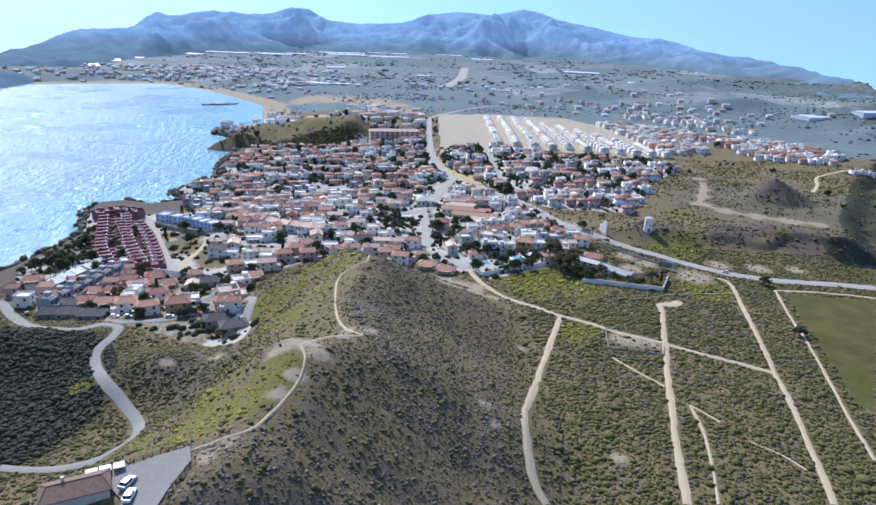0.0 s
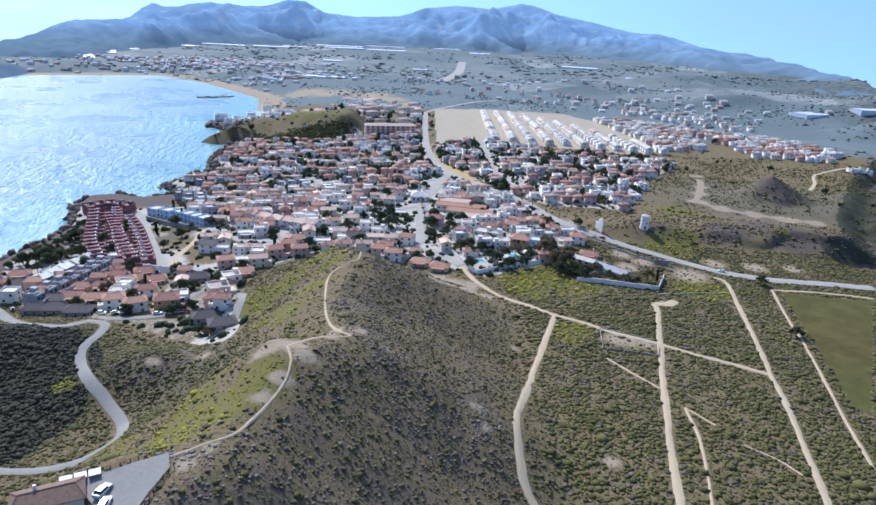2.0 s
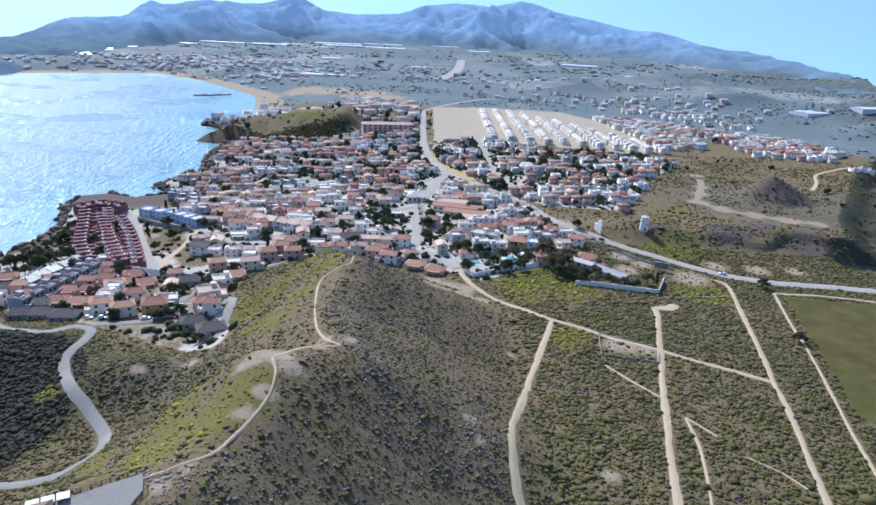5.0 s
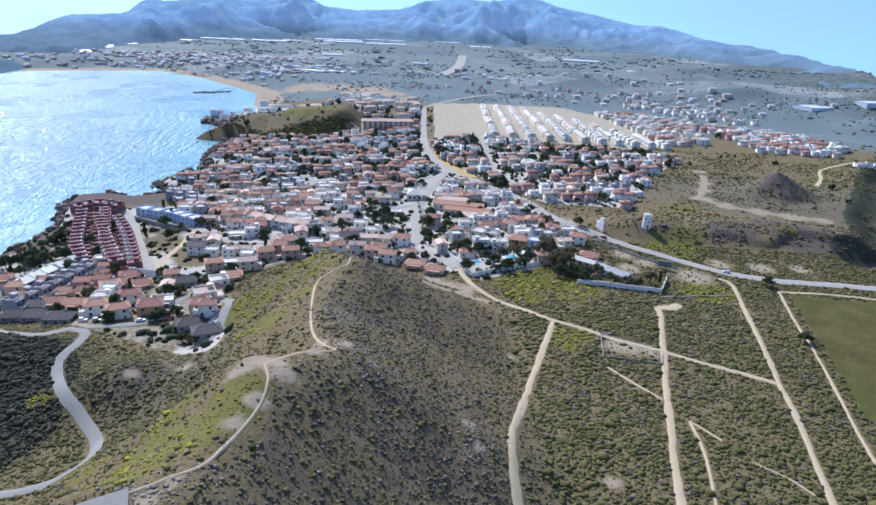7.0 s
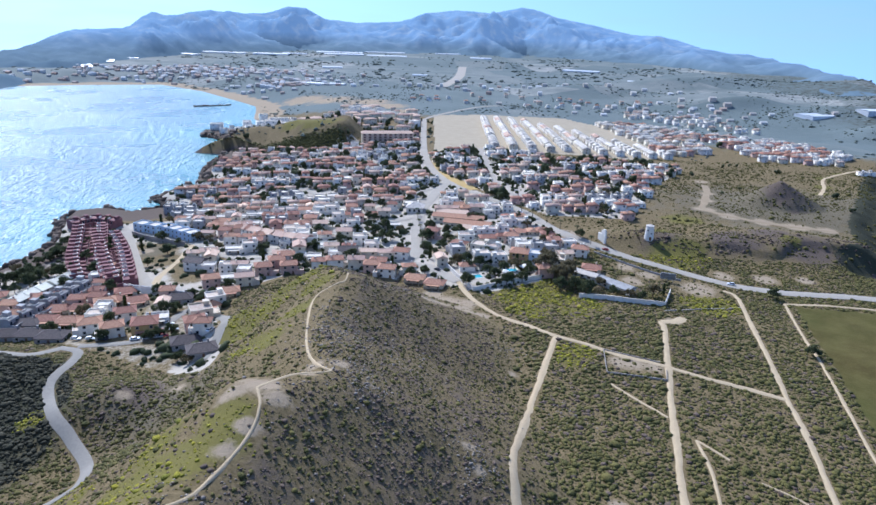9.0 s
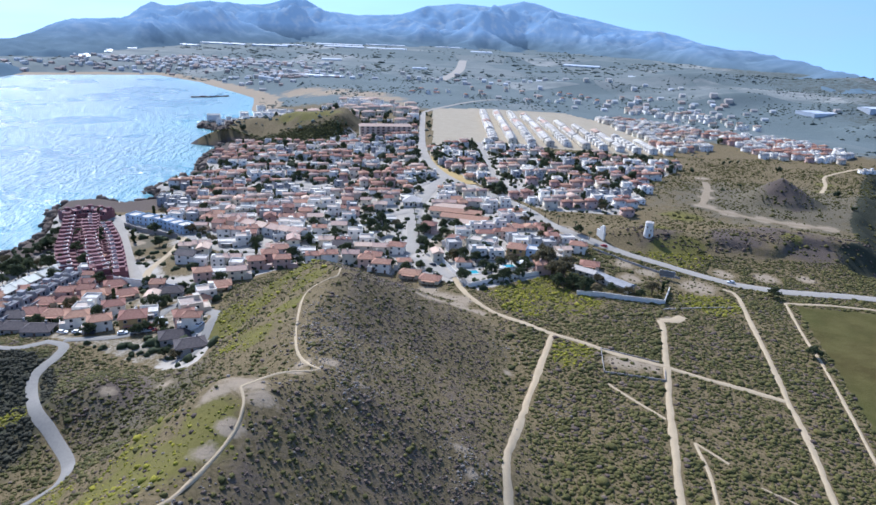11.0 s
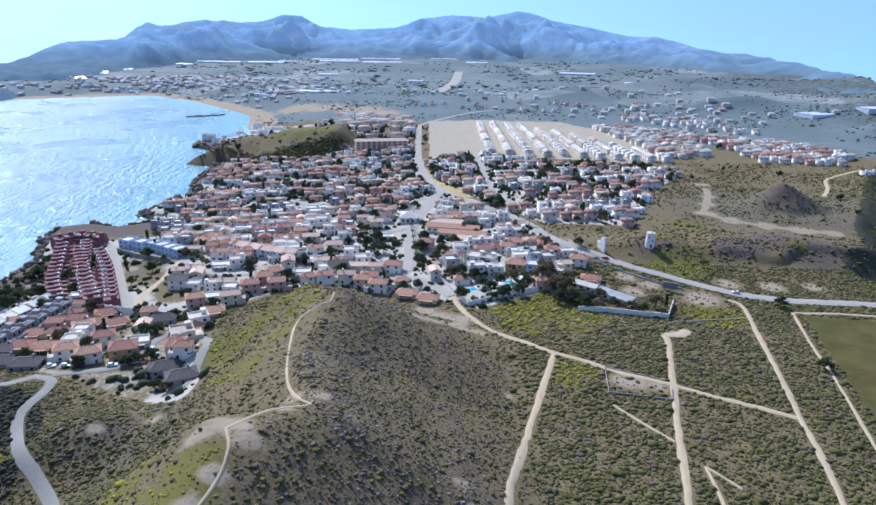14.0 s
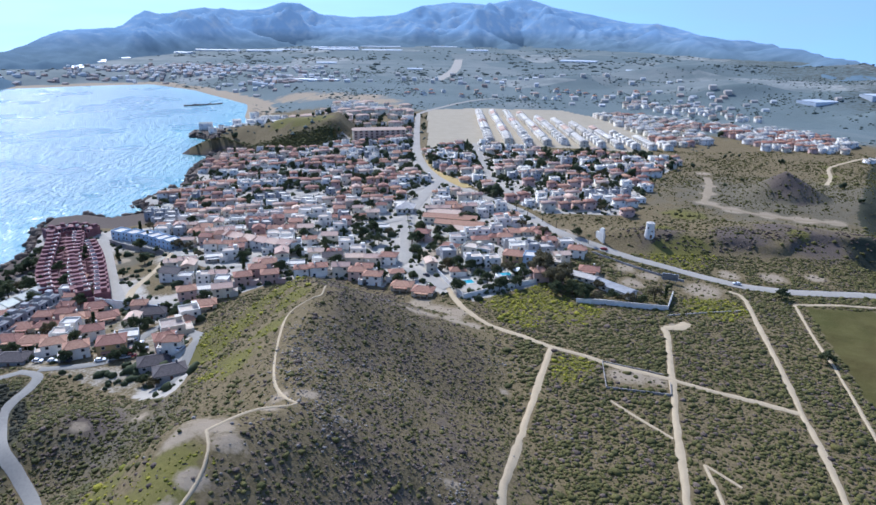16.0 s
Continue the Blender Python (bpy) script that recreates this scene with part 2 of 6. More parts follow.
def ground_material():
    m, t, p = nodes("ground", 0.95, 0, 0.1)
    where = place(t)
    big, mid, fine = noise_at(t, where, 0.012, 5), noise_at(t, where, 0.09, 6, 0.65), noise_at(t, where, 0.9, 5, 0.7)
    scrub = blend(t, mid, (0.060, 0.047, 0.021), (0.145, 0.108, 0.052))
    scrub = blend(t, ramp(t, fine, [(0.35, (0, 0, 0)), (0.75, (1, 1, 1))]), scrub, (0.24, 0.178, 0.095))
    grass = blend(t, mid, blend(t, fine, (0.07, 0.064, 0.022), (0.15, 0.122, 0.05)), blend(t, fine, (0.115, 0.104, 0.022), (0.21, 0.18, 0.04)))
    soil = blend(t, fine, (0.36, 0.285, 0.195), (0.24, 0.185, 0.125))
    town = blend(t, mid, (0.31, 0.275, 0.23), (0.50, 0.44, 0.36))
    crop = blend(t, fine, (0.054, 0.044, 0.013), (0.094, 0.072, 0.022))
    crop = blend(t, ramp(t, big, [(0.35, (0, 0, 0)), (0.65, (1, 1, 1))]), crop, (0.070, 0.078, 0.018))
    crop = blend(t, ramp(t, mid, [(0.4, (0, 0, 0)), (0.75, (1, 1, 1))]), crop, (0.115, 0.10, 0.032))
    estate = blend(t, mid, (0.29, 0.24, 0.165), (0.42, 0.355, 0.26))
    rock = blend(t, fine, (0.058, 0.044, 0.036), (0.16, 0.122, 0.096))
    dryland = blend(t, mid, blend(t, fine, (0.070, 0.064, 0.040), (0.13, 0.112, 0.074)), blend(t, fine, (0.12, 0.096, 0.062), (0.205, 0.165, 0.11)))
    # dense scrub, its colour darkened further to carry the shade of slopes
    thicket = blend(t, fine, (0.030, 0.033, 0.020), (0.072, 0.068, 0.042))
    # broad plain: parcels of scrub, fallow and orchard, tinted with blue-grey distance haze
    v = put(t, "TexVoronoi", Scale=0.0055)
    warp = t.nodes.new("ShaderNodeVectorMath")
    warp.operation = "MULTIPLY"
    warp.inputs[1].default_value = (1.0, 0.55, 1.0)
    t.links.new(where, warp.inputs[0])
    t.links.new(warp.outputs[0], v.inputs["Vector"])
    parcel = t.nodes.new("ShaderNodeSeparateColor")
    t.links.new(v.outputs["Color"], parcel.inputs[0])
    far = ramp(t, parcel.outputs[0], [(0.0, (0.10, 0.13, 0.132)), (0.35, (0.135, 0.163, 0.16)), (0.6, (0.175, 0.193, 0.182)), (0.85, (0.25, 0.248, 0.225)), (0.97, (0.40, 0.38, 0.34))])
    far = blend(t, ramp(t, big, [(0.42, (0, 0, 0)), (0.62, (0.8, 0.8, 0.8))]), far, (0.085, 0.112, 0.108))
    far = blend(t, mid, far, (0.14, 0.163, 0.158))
    col = scrub
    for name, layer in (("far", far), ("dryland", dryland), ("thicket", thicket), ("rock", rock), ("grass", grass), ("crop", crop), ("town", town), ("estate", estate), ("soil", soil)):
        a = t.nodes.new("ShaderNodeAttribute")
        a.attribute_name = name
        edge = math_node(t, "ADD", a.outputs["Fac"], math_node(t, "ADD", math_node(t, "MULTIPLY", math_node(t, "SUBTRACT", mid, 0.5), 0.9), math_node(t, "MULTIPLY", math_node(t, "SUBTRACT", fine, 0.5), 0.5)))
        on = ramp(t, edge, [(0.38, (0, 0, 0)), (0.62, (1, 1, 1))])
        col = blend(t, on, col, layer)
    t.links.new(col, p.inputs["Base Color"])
    bump(t, p, math_node(t, "ADD", fine, mid), 0.6, 0.5)
    return m


def water_material():
    m, t, p = nodes("sea", 0.2, 0, 0.4)
    where = place(t)
    tw = t.nodes.new("ShaderNodeMapping")
    tw.inputs["Rotation"].default_value = (0, 0, radians(38))
    tw.inputs["Scale"].default_value = (1.0, 0.30, 1.0)
    t.links.new(where, tw.inputs["Vector"])
    swell, chop, rip = noise_at(t, tw.outputs[0], 0.15, 3), noise_at(t, tw.outputs[0], 0.6, 4, 0.6), noise_at(t, where, 0.008, 4)
    a = t.nodes.new("ShaderNodeAttribute")
    a.attribute_name = "shallow"
    deep = blend(t, rip, (0.014, 0.10, 0.16), (0.03, 0.15, 0.21))
    col = blend(t, a.outputs["Fac"], deep, (0.07, 0.26, 0.30))
    t.links.new(col, p.inputs["Base Color"])
    t.links.new(ramp(t, rip, [(0.3, (0.24, 0.24, 0.24)), (0.7, (0.33, 0.33, 0.33))]), p.inputs["Roughness"])
    bump(t, p, math_node(t, "ADD", math_node(t, "MULTIPLY", swell, 2.8), chop), 1.0, 1.2)
    return m


def mountain_material():
    m, t, p = nodes("hazed_mountain", 1.0, 0, 0.0)
    where = place(t)
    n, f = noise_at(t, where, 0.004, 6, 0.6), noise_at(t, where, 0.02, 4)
    # aerial haze painted in: blue on the slopes, greyer blue at the foot
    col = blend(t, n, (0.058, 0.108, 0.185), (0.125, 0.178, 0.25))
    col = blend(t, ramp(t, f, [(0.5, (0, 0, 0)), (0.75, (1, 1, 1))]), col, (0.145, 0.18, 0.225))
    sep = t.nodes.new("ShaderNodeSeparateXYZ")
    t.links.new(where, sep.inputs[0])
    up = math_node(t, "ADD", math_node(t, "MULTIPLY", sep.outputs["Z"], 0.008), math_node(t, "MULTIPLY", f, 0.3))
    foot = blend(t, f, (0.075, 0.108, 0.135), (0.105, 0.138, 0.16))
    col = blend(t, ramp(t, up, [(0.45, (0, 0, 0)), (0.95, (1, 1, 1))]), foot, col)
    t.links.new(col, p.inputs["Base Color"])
    # slopes emit their own blue to imitate bright haze, hardly any at foot
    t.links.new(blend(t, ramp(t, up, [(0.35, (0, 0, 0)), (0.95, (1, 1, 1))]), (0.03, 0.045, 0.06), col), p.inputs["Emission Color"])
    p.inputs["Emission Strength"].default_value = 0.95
    return m


def way_material(name, a, b, scale):
    m, t, p = nodes(name, 0.92, 0, 0.2)
    where = place(t)
    n, f = noise_at(t, where, scale, 5), noise_at(t, where, scale * 8, 4, 0.7)
    col = blend(t, n, a, b)
    col = blend(t, ramp(t, f, [(0.45, (0, 0, 0)), (0.8, (1, 1, 1))]), col, tuple(0.72 * c for c in a))
    t.links.new(col, p.inputs["Base Color"])
    bump(t, p, f, 0.5, 0.15)
    return m


GROUND, SEA, MOUNTAIN = ground_material(), water_material(), mountain_material()
DIRT = way_material("pale_dirt", (0.51, 0.395, 0.25), (0.37, 0.285, 0.175), 0.22)
TAR = way_material("old_asphalt", (0.28, 0.255, 0.22), (0.205, 0.19, 0.165), 0.12)
STREET = way_material("pale_street", (0.38, 0.34, 0.285), (0.285, 0.255, 0.215), 0.12)
SAND = way_material("sandy_soil", (0.33, 0.255, 0.165), (0.23, 0.175, 0.11), 0.15)
OCHRE_EARTH = way_material("ochre_earth", (0.46, 0.33, 0.13), (0.36, 0.25, 0.10), 0.1)

# ---- the plan: ways and land cover, metres east and ahead ----
DIRT_WAYS = [
    ("track", 2.8, [(33.6, 159.0), (30.5, 165.8), (30.1, 178.3), (31.4, 197.8), (39.4, 229.5), (46.6, 254.6), (60.1, 297.3)]),
    ("track", 2.9, [(17.7, 363.7), (23.7, 341.1), (34.3, 322.2), (49.9, 308.1), (60.3, 298.6), (73.9, 290.1), (87.4, 280.8), (103.3, 273.8), (116.2, 267.3), (131.3, 261.5), (144.2, 255.1)]),
    ("track", 2.8, [(76.2, 164.7), (82.7, 193.9), (91.8, 231.0), (102.4, 270.7), (113.5, 311.0), (115.7, 322.8)]),
    ("track", 2.5, [(122.6, 169.5), (131.3, 200.4), (140.4, 235.2), (144.9, 256.6), (155.6, 300.1), (170.0, 362.4), (166.3, 373.9)]),
    ("track", 1.5, [(150.7, 194.3), (160.4, 230.7), (173.0, 278.4), (184.4, 325.5), (193.5, 358.8)]),
    ("track", 2.4, [(193.5, 358.8), (220.7, 360.4), (249.7, 356.1)]),
    ("footpath", 1.2, [(75.8, 257.2), (83.2, 246.0), (91.1, 234.4)]),
    ("footpath", 1.2, [(96.5, 220.9), (94.9, 201.5), (89.2, 177.1), (86.0, 165.6)]),
    ("footpath", 1.0, [(96.5, 220.9), (103.9, 210.6)]),
    ("footpath", 0.8, [(109.6, 200.2), (118.1, 193.5), (122.7, 185.9)]),
    ("footpath", 0.9, [(-53.2, 124.6), (-46.5, 128.8), (-40.4, 134.2), (-36.8, 146.7), (-34.9, 157.8), (-35.4, 165.0), (-38.0, 171.6)]),
    ("footpath", 0.9, [(-23.0, 195.0), (-28.2, 200.4), (-34.3, 215.8), (-39.4, 241.9), (-41.5, 262.9), (-37.9, 270.7), (-31.1, 274.1), (-30.7, 284.3)]),
    ("footpath", 0.9, [(-38.0, 171.6), (-32.3, 186.6), (-23.0, 195.0)]),
    ("sandy_strip", 6.5, [(254, 642), (243, 608), (229, 574), (217, 545), (225, 526), (250, 512), (276, 502), (298, 498)]),
    ("track", 3.6, [(346, 614), (367, 645), (396, 699), (435, 731), (461, 750)]),
    ("track", 5.0, [(115.7, 322.8), (123.8, 325.1), (128.6, 330.5)]),
    ("track", 4.0, [(-147, 358), (-151, 377), (-151, 403), (-153, 427), (-153, 440)]),
]
ASPHALT_WAYS = [
    ("road", 7.5, [(260.1, 373.2), (232.0, 375.3), (199.0, 376.2), (174.7, 382.7), (153.2, 399.4), (132, 414), (112, 430), (91, 452), (74, 500), (54, 538), (34, 563), (13, 603), (-3, 667), (-12, 739), (-17, 861), (-21, 1017)]),
    ("road", 9, [(-13.6, 395.2), (-7, 419), (-8, 460), (-8, 506), (1, 558), (13, 603)]),
    ("road", 7, [(-13.6, 395.2), (0.4, 389.3), (10.5, 374.2), (17.7, 363.7)]),
    ("road", 4.0, [(-133.8, 175.1), (-123.6, 175.5), (-114.0, 177.1), (-103.9, 182.1), (-96.5, 186.6), (-102.0, 201.1), (-113.8, 213.6), (-124.8, 223.9), (-138.8, 244.9), (-141.2, 254.6), (-140.7, 265.2), (-143.5, 275.4), (-154.7, 280.8)]),
    ("road", 5, [(-226.9, 320.3), (-206.0, 298.4), (-184.9, 279.8), (-164.1, 270.9), (-153.8, 279.0)]),
    ("road", 6.0, [(-215, 476), (-194, 438), (-174, 401), (-158, 373), (-150, 361), (-139.6, 357.8), (-113.5, 351.0)]),
    ("road", 5, [(-223, 486), (-213, 476), (-195, 467), (-175, 456), (-153, 440), (-137, 423), (-117, 406), (-94, 404)]),
    ("road", 4.6, [(-86.9, 263.9), (-86.3, 278.9), (-90.3, 304.3), (-112.2, 327.3), (-120.8, 295.2), (-125.2, 286.0), (-146.4, 281.4)]),
    ("road", 6, [(50, 780), (53, 660), (58, 583), (72, 553), (54, 538)]),
    ("road", 7, [(-21, 1017), (6, 1088), (64, 1191), (112, 1238)]),
    ("road", 26, [(-0, 1582), (44, 1873), (67, 2348)]),
    ("road", 6, [(-66, 457), (-36, 480), (-9, 495)]),
    ("road", 6, [(-116, 596), (-70, 552), (-23, 557), (-2, 578)]),
    ("road", 6, [(-155, 679), (-83, 658), (-10, 654)]),
]
FIELD = [(197, 356), (247, 352), (170, 226), (168, 238), (181, 291)]
PARKING = [(-53, 126), (-69, 117), (-61, 110), (-59, 105), (-58, 94), (-54, 94), (-53, 108), (-52.5, 114), (-51, 121)]
PLOT = [(79, 285), (103, 276), (98, 263), (76, 266)]
ESTATE = [(-9, 1070), (51, 1091), (197, 1106), (275, 984), (315, 853), (230, 764), (38, 778), (-1, 746)]
OLDTOWN = [(-190, 504), (-247, 590), (-225, 684), (-223, 804), (-150, 777), (-104, 824), (-19, 860), (-2, 624), (55, 551), (83, 485), (99, 429), (64, 368), (30, 346), (-14, 375), (-36, 285), (-104, 373), (-71, 244), (-157, 286), (-227, 320), (-247, 373), (-274, 505), (-224, 492)]
NEWTOWN = [(-4, 739), (45, 779), (130, 742), (216, 738), (257, 721), (232, 672), (196, 622), (173, 557), (149, 500), (86, 500), (44, 571), (6, 638)]
GRASSY = [(-67, 286, 10), (-75, 274, 10), (-53, 241, 8), (-82, 272, 8), (-59, 298, 9), (-49, 301, 8), (-82, 282, 10), (-81, 290, 8), (-63, 251, 8), (-54, 248, 7), (-47, 262, 8), (-44, 284, 8), (-53, 140, 8), (-58, 132, 7), (-67, 153, 9), (-63, 168, 9), (-88, 169, 6), (-51, 151, 9), (-42, 159, 7), (45, 344, 10), (61, 355, 10), (70, 342, 9), (86, 338, 8), (74, 328, 8), (52, 329, 8), (64, 368, 6), (-48, 148, 12), (-63, 154, 9), (-42, 151, 9), (-70, 153, 6), (-133, 225, 6), (-97, 181, 5), (-42, 162, 8), (46, 347, 12), (67, 346, 12), (52, 328, 10), (154, 426, 20), (167, 432, 14), (187, 504, 18), (67, 283, 8), (63, 274, 6), (150, 351, 14), (-150, 852, 24), (-180, 862, 22), (-125, 846, 14), (371, 655, 12), (396, 702, 12), (425, 728, 10), (352, 622, 9), (238, 448, 8), (160, 470, 10)]
BARE = [(-44, 169, 5), (-49, 123, 4), (-45, 128, 3), (-37, 174, 7), (-32, 169, 5), (-36, 157, 4), (-39, 148, 4), (-30, 190, 4), (-29, 201, 5), (-22, 202, 4), (217, 543, 12), (228, 524, 12), (250, 512, 12), (272, 504, 14), (292, 500, 11), (230, 575, 10), (242, 606, 9), (-103, 231, 4), (-86, 237, 4), (2, 304, 6), (8, 311, 7), (19, 317, 8), (28, 317, 6), (21, 334, 8), (-12, 196, 2.5), (17, 190, 3), (20, 182, 3), (38, 262, 3), (11, 337, 9), (-260, 1330, 60), (-200, 1290, 60), (-130, 1240, 60), (-90, 1180, 50), (-60, 1120, 30), (4, 346, 7), (20, 325, 6), (88, 452, 16), (257, 662, 10), (122, 325, 5), (176, 399, 9), (200, 396, 9), (225, 398, 7), (118, 402, 9), (128, 390, 8), (151, 374, 14), (116, 379, 8), (61, 185, 4), (89, 274, 8), (83, 275, 7), (97, 272, 6), (6, 653, 16), (20, 568, 16), (38, 539, 16), (-0, 693, 14), (104, 369, 9), (97, 384, 8), (-166, 397, 10), (-182, 427, 8), (6, 419, 14)]


# ---- ground, sea, mountains ----
def spread(near_lo, near_hi, gap, lo, hi, grow):
    mid = list(np.arange(near_lo, near_hi + 0.01, gap))
    out, g, v = [], gap, near_hi
    while v < hi:
        g *= grow
        v += g
        out.append(min(v, hi))
    back, g, v = [], gap, near_lo
    while v > lo:
        g *= grow
        v -= g
        back.append(max(v, lo))
    return np.array(back[::-1] + mid + out)


def grid_mesh(name, xs, ys, height, material):
    gx, gy = np.meshgrid(xs, ys)
    gz = height(gx, gy)
    nx, ny = len(xs), len(ys)
    co = np.stack([gx, gy, gz], -1).reshape(-1, 3)
    i = (np.arange(ny - 1)[:, None] * nx + np.arange(nx - 1)[None]).ravel()
    quads = np.stack([i, i + 1, i + nx + 1, i + nx], 1)
    me = bpy.data.meshes.new(name)
    me.vertices.add(len(co))
    me.vertices.foreach_set("co", co.ravel())
    me.loops.add(quads.size)
    me.loops.foreach_set("vertex_index", quads.ravel().astype(np.int32))
    me.polygons.add(len(quads))
    me.polygons.foreach_set("loop_start", np.arange(0, quads.size, 4, dtype=np.int32))
    me.update(calc_edges=True)
    me.polygons.foreach_set("use_smooth", np.ones(len(quads), bool))
    me.materials.append(material)
    return tagged(new(name, me), kind="structure"), gx.ravel(), gy.ravel(), co[:, 2]


def cover(ob, name, values):
    ob.data.attributes.new(name, "FLOAT", "POINT").data.foreach_set("value", np.clip(values, 0, 1).astype(np.float32))


def spots(x, y, discs):
    w = np.zeros(len(x))
    for cx, cy, r in discs:
        w = np.maximum(w, np.exp(-((x - cx) ** 2 + (y - cy) ** 2) / (r * r)))
    return w


ground, gx, gy, gz = grid_mesh("ground", spread(-270, 300, 2.4, -4900, 4900, 1.035), spread(96, 460, 2.2, -4900, 4900, 1.012), land, GROUND)
tagged(ground, "dry scrub land with bare soil and grassy slopes", "ground")
g_r = np.hypot(gx, gy)
crest_d, crest_side, _ = along(gx, gy, CREST)
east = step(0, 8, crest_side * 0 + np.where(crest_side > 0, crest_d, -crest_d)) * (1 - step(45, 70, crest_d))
# the haze-tinted parcel colours take over with distance
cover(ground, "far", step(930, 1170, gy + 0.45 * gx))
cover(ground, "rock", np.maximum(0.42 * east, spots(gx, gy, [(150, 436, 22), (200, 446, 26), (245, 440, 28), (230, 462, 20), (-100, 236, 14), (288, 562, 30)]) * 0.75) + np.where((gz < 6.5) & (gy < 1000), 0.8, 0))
cover(ground, "dryland", 0.7 * hills(gx, gy, 290, 560, 170, 130) + 0.62 * hills(gx, gy, -92, 228, 36, 40) + spots(gx, gy, [(-178, 428, 20), (-136, 398, 17), (25, 440, 14)]) * 0.7)
# dark scrub, also painted shade on gully, ravine and headland faces
cover(ground, "thicket", 1.1 * hills(gx, gy, -172, 212, 58, 66) + 0.85 * inside(gx, gy, RAVINE) * step(400, 430, gy) + 0.9 * hills(gx, gy, -130, 812, 50, 14) + 0.62 * step(420, 760, gx - 0.15 * (gy - 900)) * step(880, 960, gy) * (1 - 0.25 * step(1080, 1300, gy)))
cover(ground, "grass", spots(gx, gy, GRASSY) * 0.9)
cover(ground, "crop", inside(gx, gy, FIELD) * 1.0)
cover(ground, "town", np.maximum(inside(gx, gy, OLDTOWN), inside(gx, gy, NEWTOWN)) * np.where(crest_d < 48, 0, 0.72) * np.where((gx < -98) & (gy < 350), 0.6, 1) * (1 - spots(gx, gy, [(-178, 428, 20), (-165, 408, 16), (-136, 398, 17), (-133, 378, 12), (-250, 420, 30), (25, 440, 14), (-128, 543, 14), (-105, 544, 12), (-150, 547, 10)])))
cover(ground, "estate", inside(gx, gy, ESTATE) * 1.0)
cover(ground, "soil", np.maximum(spots(gx, gy, BARE) * 0.80, np.where((gy > 1000) & (gz < 1.7) & (gz > -1) & (gx < -250), 0.8, 0)))

sea, wx, wy, _ = grid_mesh("sea", spread(-700, -180, 14, -4900, 300, 1.12), spread(200, 1700, 14, -4900, 2600, 1.12), lambda a, b: a * 0 + 0.0, SEA)
tagged(sea, "glittering blue sea with small waves", "sea")
shore, _, _ = along(wx, wy, COAST)
cover(sea, "shallow", 0.9 * np.exp(-shore / 60.0) + 0.35 * np.exp(-np.hypot(wx + 330, wy - 1100) / 220))


def value_noise(x, y, seed):
    """Smooth random heights between 0 and 1 on a unit lattice."""
    rng = np.random.default_rng(seed)
    table = rng.random((64, 64))
    i, j = np.floor(x).astype(int), np.floor(y).astype(int)
    u, v = step(0, 1, x - i), step(0, 1, y - j)
    a, b, c, d = (table[(i + p) % 64, (j + q) % 64] for p, q in ((0, 0), (1, 0), (0, 1), (1, 1)))
    return (a * (1 - u) + b * u) * (1 - v) + (c * (1 - u) + d * u) * v


